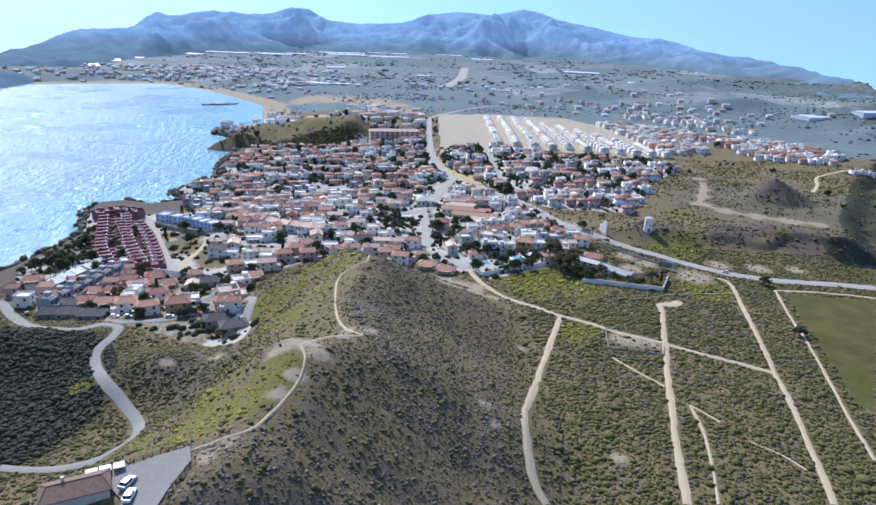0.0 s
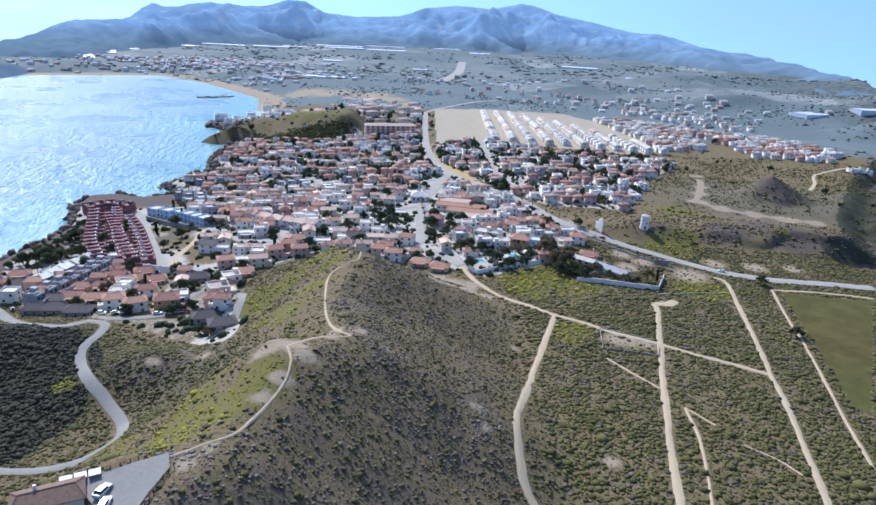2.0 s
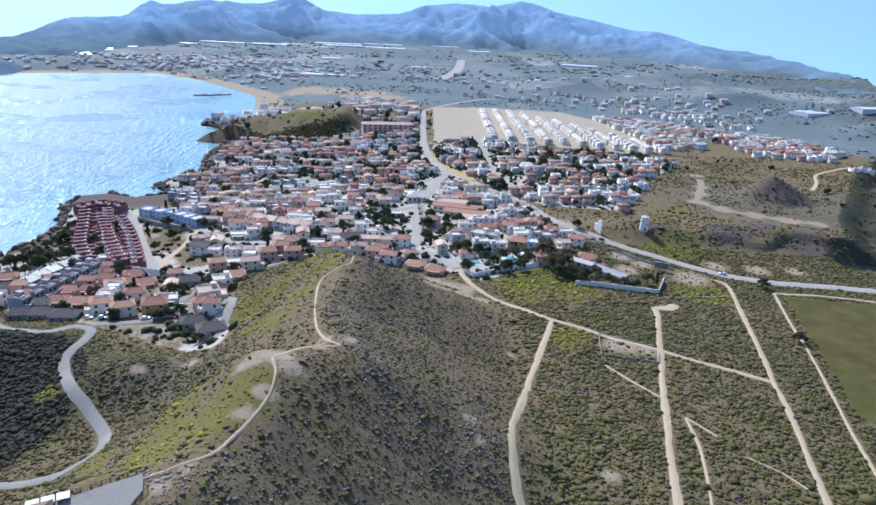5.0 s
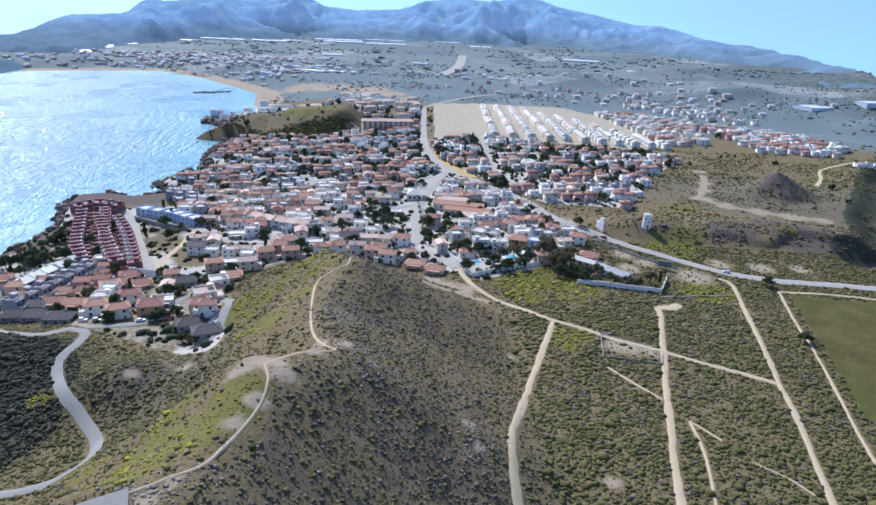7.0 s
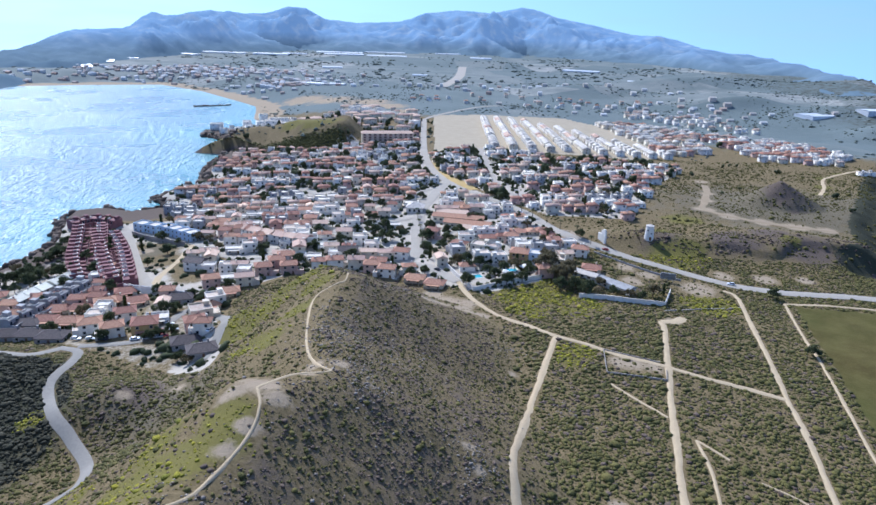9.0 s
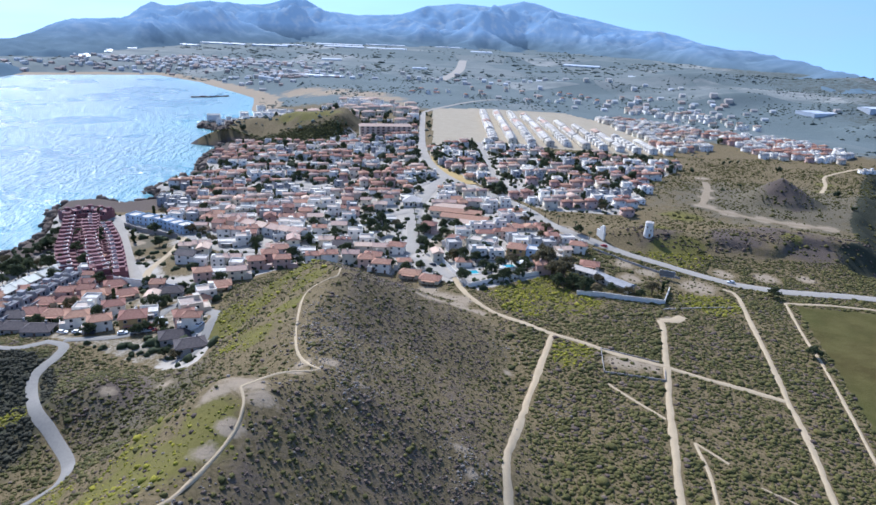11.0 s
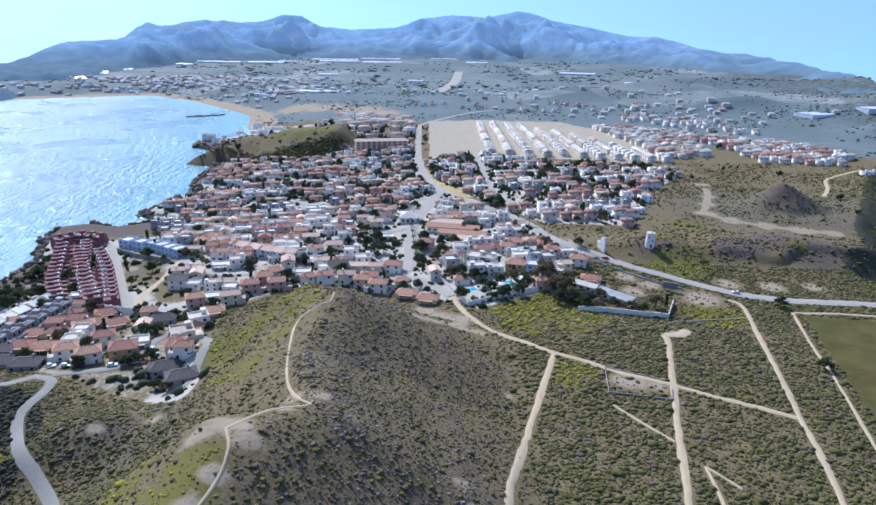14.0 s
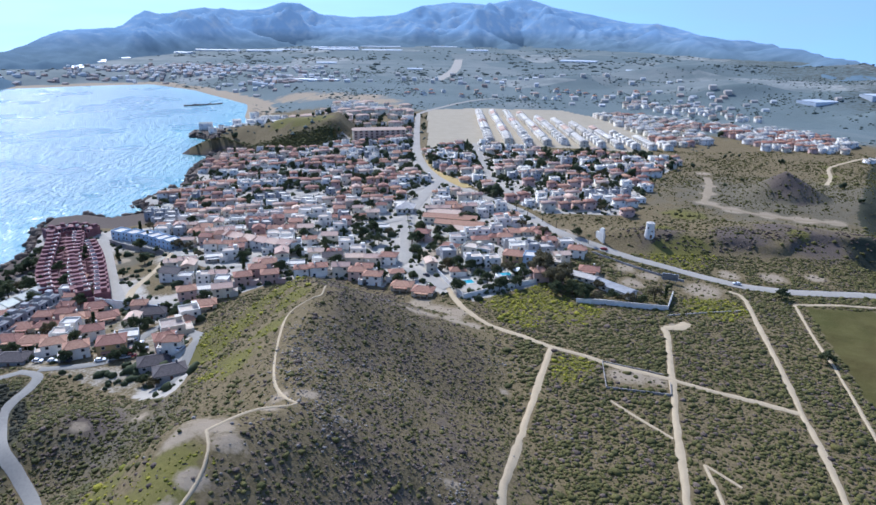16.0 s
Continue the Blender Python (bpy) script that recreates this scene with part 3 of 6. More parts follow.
def mountains():
    """The hazy ranges behind the plain, by bearing: skyline height over the sea and how far off."""
    az = [-60, -45, -36, -33, -30.5, -28, -25.8, -23.9, -22.3, -20.4, -18.3, -16, -14, -12.4, -11, -9.6, -7, -3.6, -1.5, 0.9, 3.5, 6.1, 7.5, 8.9, 11.5, 14.7, 16.8, 19, 21.4, 25, 28.8, 30.5, 32.1, 36, 45, 70]
    up = [-3.4, -3.2, -3.0, -2.74, -2.1, -1.32, -1.05, -0.72, 0.24, 0.2, 0.6, 0.35, 0.45, 0.92, 0.85, 0.15, -0.05, 0.1, 0.8, 1.12, 1.0, 1.52, 1.3, 0.85, 0.45, -0.07, -0.29, -0.8, -1.24, -1.67, -2.43, -2.9, -3.7, -4.1, -4.4, -4.8]
    a = np.linspace(-60, 70, 760)
    s = np.linspace(0.70, 1.12, 64)
    ga, gs = np.meshgrid(a, s)
    start = 0.70 - 0.04 * step(6, 20, ga)
    gs = np.where(gs < 1, 1 - (1 - gs) / 0.30 * (1 - start), gs)
    rr = np.interp(ga, RIDGE_AZ, RIDGE_R)
    top = 150 + rr * np.tan(np.radians(np.interp(ga, az, up)))
    r = rr * gs
    x, y = r * np.sin(np.radians(ga)), r * np.cos(np.radians(ga))
    floor = land(x * start / gs, y * start / gs) - 12 - 32 * step(6, 20, ga)
    f = np.clip((gs - start) / (1 - start), 0, 1)
    fold = sum(2.0 ** -k * (1 - 2 * np.abs(value_noise(x / (420 / 2 ** k), y / (420 / 2 ** k), k + 3) * 2 - 1)) for k in range(5))
    broad = value_noise(x / 900, y / 700, 40) * 2 - 1
    shape = f ** (1.25 + 0.5 * broad) + 0.78 * fold * f * (1 - f) * 1.6
    spur = np.exp(-((f - 0.30 - 0.12 * broad) / 0.12) ** 2) * (0.12 + 0.14 * fold)
    z = floor + (top - floor) * np.clip(shape + spur * (1 - f), -0.05, 0.98 + 0.02 * f) + 10.0 * fold * f
    z = np.where(gs > 1.0, top - (gs - 1.0) * rr * 0.5, z)
    me = bpy.data.meshes.new("mountains")
    n = len(a)
    i = (np.arange(len(s) - 1)[:, None] * n + np.arange(n - 1)[None]).ravel()
    me.from_pydata(np.stack([x, y, z], -1).reshape(-1, 3).tolist(), [], np.stack([i, i + 1, i + n + 1, i + n], 1).tolist())
    me.polygons.foreach_set("use_smooth", np.ones(len(me.polygons), bool))
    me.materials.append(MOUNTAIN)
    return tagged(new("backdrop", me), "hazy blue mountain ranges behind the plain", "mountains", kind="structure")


mountains()


def smooth_line(pts, gap):
    """Points along a curve through the plan points, gap metres apart."""
    p = np.array(pts, float)
    p = np.vstack([2 * p[0] - p[1], p, 2 * p[-1] - p[-2]])
    out = []
    for i in range(1, len(p) - 2):
        n = max(2, int(np.hypot(*(p[i + 1] - p[i])) / gap))
        for t in np.arange(n) / n:
            out.append(0.5 * (2 * p[i] + (p[i + 1] - p[i - 1]) * t + (2 * p[i - 1] - 5 * p[i] + 4 * p[i + 1] - p[i + 2]) * t * t + (3 * p[i] - p[i - 1] - 3 * p[i + 1] + p[i + 2]) * t ** 3))
    return np.array(out + [p[-2]])


def ribbon(name, label, category, pts, width, material, lift, ragged=0.0):
    c = smooth_line(pts, 2.0 if pts[0][1] < 700 else 12.0)
    d = np.gradient(c, axis=0)
    d /= np.maximum(np.hypot(d[:, 0], d[:, 1])[:, None], 1e-6)
    nrm = np.stack([-d[:, 1], d[:, 0]], 1)
    k = np.arange(len(c))
    cols = []
    for side in (-1.0, -0.5, 0, 0.5, 1.0):
        w = width / 2 * side * (1 + ragged * (waves(k * 2.0, k * 0 + side * 40, 7.3, 2) * 0.7 + 0.35 * waves(k * 2.0, k * 0 + side * 9, 2.3, 5)))
        q = c + nrm * w[:, None]
        cols.append(np.column_stack([q, land(q[:, 0], q[:, 1]) + lift - (0.25 if abs(side) == 1 else 0)]))
    v = np.stack(cols, 1).reshape(-1, 3)
    f = [(5 * i + j, 5 * i + j + 1, 5 * i + j + 6, 5 * i + j + 5) for i in range(len(c) - 1) for j in range(4)]
    me = bpy.data.meshes.new(name)
    me.from_pydata(v.tolist(), [], f)
    me.polygons.foreach_set("use_smooth", np.ones(len(f), bool))
    me.materials.append(material)
    return tagged(new(name, me), label, category, kind="structure")


for name, width, pts in DIRT_WAYS:
    ribbon(name, {"track": "pale rutted dirt track through scrub", "footpath": "narrow trodden earth footpath"}.get(name, "bare sandy strip across the plateau"), "track", pts, width, SAND if name == "sandy_strip" else DIRT, 0.22, 0.5)
for name, width, pts in ASPHALT_WAYS:
    ribbon(name, "worn grey asphalt road", "road", pts, width, STREET if pts[0][1] > 340 else TAR, 0.38 + 0.01 * width)
ribbon("verge", "ochre bare earth strip beside the highway", "verge", [(2, 735), (6, 672), (20, 612), (36, 577)], 11, OCHRE_EARTH, 0.33, 0.3)

# ---- kit ----
def part(name, bm, material, parent=None, label="", at=None):
    me = bpy.data.meshes.new(name)
    bm.to_mesh(me)
    bm.free()
    me.materials.append(material)
    ob = new(name, me)
    ob.parent = parent
    if at is not None:
        ob.matrix_basis = at
    return tagged(ob, label)


def boxes(*list_of):
    """One bmesh of boxes (x0, x1, y0, y1, z0, z1)."""
    bm = bmesh.new()
    for x0, x1, y0, y1, z0, z1 in list_of:
        v = [bm.verts.new(c) for c in itertools.product((x0, x1), (y0, y1), (z0, z1))]
        for f in ((0, 1, 3, 2), (4, 6, 7, 5), (0, 4, 5, 1), (2, 3, 7, 6), (0, 2, 6, 4), (1, 5, 7, 3)):
            bm.faces.new([v[i] for i in f])
    return bm


def solid(bm, pts, faces):
    v = [bm.verts.new(p) for p in pts]
    for f in faces:
        bm.faces.new([v[i] for i in f])


def hip_roof(w, d, z, rise, over, ridge, thick=0.18, bm=None, cx=0.0, cy=0.0):
    """A tiled roof with eaves: ridge is its ridge's length as a share of w (1: gables)."""
    bm = bm or bmesh.new()
    a, b = w / 2 + over, d / 2 + over
    r = a * ridge
    pts = [(cx - a, cy - b, z), (cx + a, cy - b, z), (cx + a, cy + b, z), (cx - a, cy + b, z), (cx - r, cy, z + rise), (cx + r, cy, z + rise)]
    pts += [(x, y, q - thick) for x, y, q in pts[:4]]
    solid(bm, pts, [(0, 1, 5, 4), (2, 3, 4, 5), (1, 2, 5), (3, 0, 4), (6, 7, 1, 0), (7, 8, 2, 1), (8, 9, 3, 2), (9, 6, 0, 3), (9, 8, 7, 6)])
    # ridge and hip caps stand a hand proud
    for p, q in ((4, 5), (0, 4), (3, 4), (1, 5), (2, 5)):
        p, q = Vector(pts[p]), Vector(pts[q])
        if (q - p).length < 0.3:
            continue
        along_it = (q - p).normalized()
        side = along_it.cross(Vector((0, 0, 1)))
        side = side.normalized() * 0.16 if side.length > 0.01 else Vector((0.16, 0, 0))
        up = Vector((0, 0, 0.13))
        solid(bm, [p - side, p + up, p + side, q - side, q + up, q + side], [(0, 1, 4, 3), (1, 2, 5, 4), (0, 2, 1), (3, 4, 5)])
    return bm


def cylinder(r0, r1, z0, z1, n=10, bm=None, x=0.0, y=0.0):
    bm = bm or bmesh.new()
    lo = [bm.verts.new((x + r0 * math.cos(6.2832 * i / n), y + r0 * math.sin(6.2832 * i / n), z0)) for i in range(n)]
    hi = [bm.verts.new((x + r1 * math.cos(6.2832 * i / n), y + r1 * math.sin(6.2832 * i / n), z1)) for i in range(n)]
    for i in range(n):
        bm.faces.new((lo[i], lo[(i + 1) % n], hi[(i + 1) % n], hi[i]))
    bm.faces.new(hi)
    bm.faces.new(lo[::-1])
    return bm


def limb(bm, p, q, r0, r1, n=6):
    p, q = Vector(p), Vector(q)
    m = Matrix.Translation(p) @ (q - p).to_track_quat("Z", "Y").to_matrix().to_4x4()
    old = set(bm.verts)
    cylinder(r0, r1, 0, (q - p).length, n, bm)
    for v in bm.verts:
        if v not in old:
            v.co = m @ v.co
    return bm


def height_at(x, y):
    return float(land(np.array([x]), np.array([y]))[0])


WHITE = plain("white_render", (0.65, 0.60, 0.525), (0.86, 0.805, 0.72), 0.35, vary=0.10)
CREAM = plain("cream_render", (0.56, 0.49, 0.37), (0.74, 0.66, 0.52), 0.35, vary=0.12)
PINK = plain("pink_render", (0.46, 0.30, 0.25), (0.62, 0.44, 0.36), 0.35, vary=0.14)
OCHRE = plain("ochre_render", (0.50, 0.33, 0.12), (0.66, 0.46, 0.20), 0.35, vary=0.14)
BLUE = plain("pale_blue_render", (0.40, 0.50, 0.62), (0.52, 0.62, 0.74), 0.35, vary=0.08)
MAROON = plain("maroon_render", (0.15, 0.062, 0.068), (0.235, 0.105, 0.108), 0.3, vary=0.14)
GREY_WALL = plain("grey_render", (0.26, 0.25, 0.25), (0.40, 0.39, 0.38), 0.3, vary=0.14)
TILE = plain("terracotta_tile", (0.26, 0.12, 0.078), (0.44, 0.235, 0.155), 1.3, vary=0.22, relief=0.5)
PALE_TILE = plain("faded_tile", (0.44, 0.28, 0.205), (0.60, 0.43, 0.33), 1.3, vary=0.18, relief=0.5)
DARK_TILE = plain("dark_tile", (0.055, 0.045, 0.045), (0.12, 0.095, 0.09), 1.3, vary=0.2, relief=0.5)
DECK = plain("roof_terrace", (0.36, 0.27, 0.21), (0.56, 0.47, 0.39), 0.5, vary=0.2)
PALE_DECK = plain("pale_roof_deck", (0.46, 0.41, 0.35), (0.66, 0.60, 0.52), 0.5, vary=0.12)
GLASS = plain("window_glass", (0.012, 0.016, 0.022), (0.03, 0.038, 0.05), 0.5, rough=0.08, spec=0.5, vary=0.3, relief=0)
FRAME = plain("window_frame", (0.45, 0.43, 0.40), (0.66, 0.64, 0.6), 1.0, rough=0.5)
DOOR = plain("door_wood", (0.10, 0.055, 0.03), (0.19, 0.11, 0.06), 2.0, rough=0.6)
STONE = plain("stone_wall", (0.22, 0.19, 0.165), (0.40, 0.36, 0.315), 1.2, relief=0.6)
METAL = plain("painted_metal", (0.16, 0.17, 0.18), (0.28, 0.29, 0.30), 0.7, rough=0.45, metal=0.5)


def ring_frame(half, z0, z1, t):
    """A window frame in one piece, round its opening."""
    bm = bmesh.new()
    rows = []
    for y, g in ((0.02, 0), (-0.09, 0), (-0.09, t), (0.02, t)):
        rows.append([bm.verts.new(p) for p in ((-half + g, y, z0 + g), (half - g, y, z0 + g), (half - g, y, z1 - g), (-half + g, y, z1 - g))])
    for a, b in zip(rows[:-1], rows[1:]):
        for i in range(4):
            bm.faces.new((a[i], a[(i + 1) % 4], b[(i + 1) % 4], b[i]))
    return bm


def openings(root, w, d, h, storeys, y_off, rich, seed, glass_share=0.16):
    """Windows and a door, set into frames that stand off the wall."""
    rng = random.Random(seed)
    frame_me = pane_me = None
    floors = h / storeys
    for side in range(4):
        span = w if side % 2 == 0 else d
        n = max(1, int(span / 3.9))
        if side == 2:
            n = min(n, 2)
        if not rich and side in (1, 3):
            n = min(n, 1)
        for s in range(storeys):
            for i in range(n):
                if not rich and (i + s + side) % 2 and n > 1:
                    continue
                u = (i + 0.5) / n * span - span / 2 + rng.uniform(-0.15, 0.15)
                z = s * floors + 0.95
                out = d / 2 if side % 2 == 0 else w / 2
                m = pose(0, y_off, 0, 0, 0, 90 * side) @ pose(u, -out, z)
                if s == 0 and side == 0 and i == n // 2:
                    part("door", boxes((-0.5, 0.5, -0.07, 0.02, -0.95, 1.15)), DOOR, root, at=m)
                    continue
                if frame_me is None:
                    f = part("window", ring_frame(0.70, -0.1, 1.32, 0.09), FRAME, root, at=m)
                    p = part("pane", boxes((-0.6, 0.6, -0.045, 0.015, 0, 1.22)), GLASS, f)
                    frame_me, pane_me = f.data, p.data
                else:
                    f = new("window", frame_me)
                    f.parent, f.matrix_basis = root, m
                    if rich:
                        p = new("pane", pane_me)
                        p.parent = f
                    else:
                        f.data = simple_window()
    return root


def simple_window(keep=[]):
    """Frame and glass in one light mesh, for houses far off."""
    if not keep:
        me = bpy.data.meshes.new("window")
        bm = boxes((-0.62, 0.62, -0.06, 0.02, 0, 1.25))
        bmesh.ops.inset_region(bm, faces=[f for f in bm.faces if f.normal.y < -0.5] or list(bm.faces)[2:3], thickness=0.08, depth=-0.02)
        bm.to_mesh(me)
        bm.free()
        me.materials.append(GLASS)
        keep.append(me)
    return keep[0]


def house(label, w, d, storeys, roof, wall_m, roof_m, rich=True, wing=None, porch=False, seed=1, floor_h=2.75):
    """A house at the origin, front to -y. roof: hip, gable or flat; wing: (width, depth, x, y, storeys)."""
    root = tagged(new("house"), label, "house")
    h = storeys * floor_h
    body = [(-w / 2, w / 2, -d / 2, d / 2, -4, h)]
    if roof == "flat":
        t, p = 0.22, 0.85
        body += [(-w / 2, w / 2, -d / 2, -d / 2 + t, h, h + p), (-w / 2, w / 2, d / 2 - t, d / 2, h, h + p), (-w / 2, -w / 2 + t, -d / 2 + t, d / 2 - t, h, h + p), (w / 2 - t, w / 2, -d / 2 + t, d / 2 - t, h, h + p)]
    part("wall", boxes(*body), wall_m, root)
    if roof == "flat":
        part("roof", boxes((-w / 2 + 0.22, w / 2 - 0.22, -d / 2 + 0.22, d / 2 - 0.22, h + 0.004, h + 0.08)), roof_m, root)
        if seed % 2 == 0:
            part("stair_hut", boxes((w * 0.18, w * 0.42, d * 0.15, d * 0.4, h + 0.08, h + 2.1), (w * 0.16, w * 0.44, d * 0.13, d * 0.42, h + 2.1, h + 2.2)), wall_m, root)
    else:
        part("roof", hip_roof(w, d, h + 0.16, d * 0.21, 0.5, 0.45 if roof == "hip" else 1.0), roof_m, root)
        if roof == "gable":
            bm = bmesh.new()
            for s in (-1, 1):
                x = s * (w / 2 - 0.1)
                solid(bm, [(x, -d / 2, h), (x, d / 2, h), (x, 0, h + d * 0.19), (x - 0.2 * s, -d / 2, h), (x - 0.2 * s, d / 2, h), (x - 0.2 * s, 0, h + d * 0.19)], [(0, 1, 2), (5, 4, 3), (0, 2, 5, 3), (1, 4, 5, 2)])
            part("gable", bm, wall_m, root)
        cx, cy = w * 0.22, d * 0.16
        part("chimney", boxes((cx - 0.35, cx + 0.35, cy - 0.3, cy + 0.3, h, h + d * 0.21 + 0.9), (cx - 0.45, cx + 0.45, cy - 0.4, cy + 0.4, h + d * 0.21 + 0.9, h + d * 0.21 + 1.05)), wall_m, root)
    if wing:
        ww, wd, wx, wy, ws = wing
        wh = ws * floor_h - 0.25
        part("wing", boxes((wx - ww / 2, wx + ww / 2, wy - wd / 2, wy + wd / 2, -4, wh), (wx - ww / 2, wx + ww / 2, wy - wd / 2, wy - wd / 2 + 0.2, wh, wh + 0.8), (wx - ww / 2, wx - ww / 2 + 0.2, wy - wd / 2 + 0.2, wy + wd / 2, wh, wh + 0.8), (wx + ww / 2 - 0.2, wx + ww / 2, wy - wd / 2 + 0.2, wy + wd / 2, wh, wh + 0.8)), wall_m, root)
        part("terrace", boxes((wx - ww / 2 + 0.2, wx + ww / 2 - 0.2, wy - wd / 2 + 0.2, wy + wd / 2, wh + 0.004, wh + 0.06)), DECK, root)
    if porch:
        pw, pd = w * 0.7, 2.4
        part("porch_roof", boxes((-pw / 2, pw / 2, -d / 2 - pd, -d / 2, 2.55, 2.75)), roof_m, root)
        for sx in (-1, 0, 1):
            part("column", cylinder(0.14, 0.12, -4, 2.55, 8), wall_m, root, at=pose(sx * (pw / 2 - 0.25), -d / 2 - pd + 0.25, 0))
    openings(root, w, d, h, storeys, 0.0, rich, seed)
    return root


def set_down(proto, x, y, turn, group="", sink=0.1, up=None):
    """A copy of a thing on the ground."""
    z = height_at(x, y) if up is None else up
    ob = copy_thing(proto, pose(x, y, z - sink, 0, 0, turn))
    return tagged(ob, group=group)


def discard(protos):
    gone = []
    for p in protos:
        gone += [*p.children_recursive, p]
    bpy.data.batch_remove(gone)

# ---- houses ----
W2, D2 = 10.5, 8.5
KINDS = {
    "hip": house("white house with a terracotta hip roof", 9.5, 8, 2, "hip", WHITE, TILE, True, (4.5, 5, -5, -1.5, 1), False, 1),
    "hip_low": house("low house with a weathered terracotta roof", 10.5, 8, 1, "hip", CREAM, TILE, True, None, True, 2),
    "pale": house("cream house with a faded tile roof", 9.5, 7.5, 2, "gable", CREAM, PALE_TILE, True, (4, 6, 5.5, -1, 1), False, 3),
    "flat": house("white flat-roofed house with a parapet terrace", 9, 8, 2, "flat", WHITE, DECK, True, (5, 5, -4, -3.6, 1), False, 4),
    "flat_low": house("low white house with a tiled roof deck", 10, 8, 1, "flat", WHITE, PALE_DECK, True, None, True, 5),
    "cream_flat": house("cream flat-roofed house of two storeys", 10, 10, 2, "flat", CREAM, DECK, True, (4, 8, 6.5, 0, 1), False, 6),
    "pink": house("pink rendered house with a terracotta roof", 9, 8, 2, "hip", PINK, TILE, True, (5, 4, 5.5, -4, 1), False, 7),
    "ochre": house("ochre house with an orange tiled roof", 11, 10, 2, "hip", OCHRE, TILE, True, None, True, 8),
    "blue": house("pale blue flat-roofed house", 11, 9, 2, "flat", BLUE, PALE_DECK, True, (5, 5, 6, -2, 1), False, 9),
    "dark": house("house with a dark slate-coloured roof", 11, 9, 2, "gable", WHITE, DARK_TILE, True, None, False, 10),
    "brown": house("low brown-roofed house in shade", 12, 9, 1, "hip", GREY_WALL, DARK_TILE, True, None, False, 11),
    "small_white": house("small white house with a flat roof", 8, 8, 1, "flat", WHITE, PALE_DECK, False, None, False, 12),
    "far_hip": house("white villa with a terracotta roof among gardens", 8.4, 7, 2, "hip", WHITE, TILE, False, (4, 4, -4.6, -1.4, 1), False, 13),
    "far_pale": house("cream villa with a faded tile roof", 9, 6.6, 2, "gable", CREAM, PALE_TILE, False, None, False, 14),
    "far_flat": house("white villa with a flat roof terrace", 8, 7.5, 2, "flat", WHITE, PALE_DECK, False, (5, 3.5, 3, -4.2, 1), False, 15),
    "far_pink": house("pinkish villa with a terracotta roof", 8, 7.4, 2, "hip", PINK, TILE, False, None, False, 16),
    "far_low": house("low villa with a red tiled roof", 10, 7, 1, "hip", WHITE, TILE, False, None, False, 17),
    "far_grey": house("grey-white villa with a roof terrace", 7.5, 7.5, 2, "flat", GREY_WALL, PALE_DECK, False, None, False, 18),
    "terrace_unit": house("white terraced house with a pale gable roof", 7.5, 9, 2, "gable", WHITE, PALE_DECK, False, None, False, 19),
    "terrace_cream": house("yellowish terraced house with a pale gable roof", 7.5, 9, 2, "gable", CREAM, PALE_DECK, False, None, False, 20),
    "terrace_tiled": house("white terraced house with a faded tile roof", 7.5, 9, 2, "gable", WHITE, PALE_TILE, False, None, False, 23),
    "block": house("white apartment block with flat roof", 16, 11, 3, "flat", WHITE, PALE_DECK, False, None, False, 21),
    "block_cream": house("cream apartment block of three storeys", 20, 11, 3, "hip", CREAM, PALE_TILE, False, None, False, 22),
}
HOMES = []           # x, y of every house that stands


FAR_HOMES = []       # those too far off to be told apart one by one
STANDALONE = 205


def build(kind, x, y, turn, group, size=(1.0, 1.0)):
    HOMES.append((x, y))
    if y > 545 or len(HOMES) - len(FAR_HOMES) > STANDALONE:
        return FAR_HOMES.append((kind, x, y, turn, size))
    ob = set_down(KINDS[kind], x, y, turn, group, 0.15)
    ob.scale = (size[0], size[0], size[1])
    return ob


def island_twin(m):
    """The same surface, varied piece by piece in a joined mesh."""
    m = m.copy()
    t = m.node_tree
    info = next(n for n in t.nodes if n.bl_idname == "ShaderNodeObjectInfo")
    geo = t.nodes.new("ShaderNodeNewGeometry")
    for link in list(info.outputs["Random"].links):
        t.links.new(geo.outputs["Random Per Island"], link.to_socket)
    return m


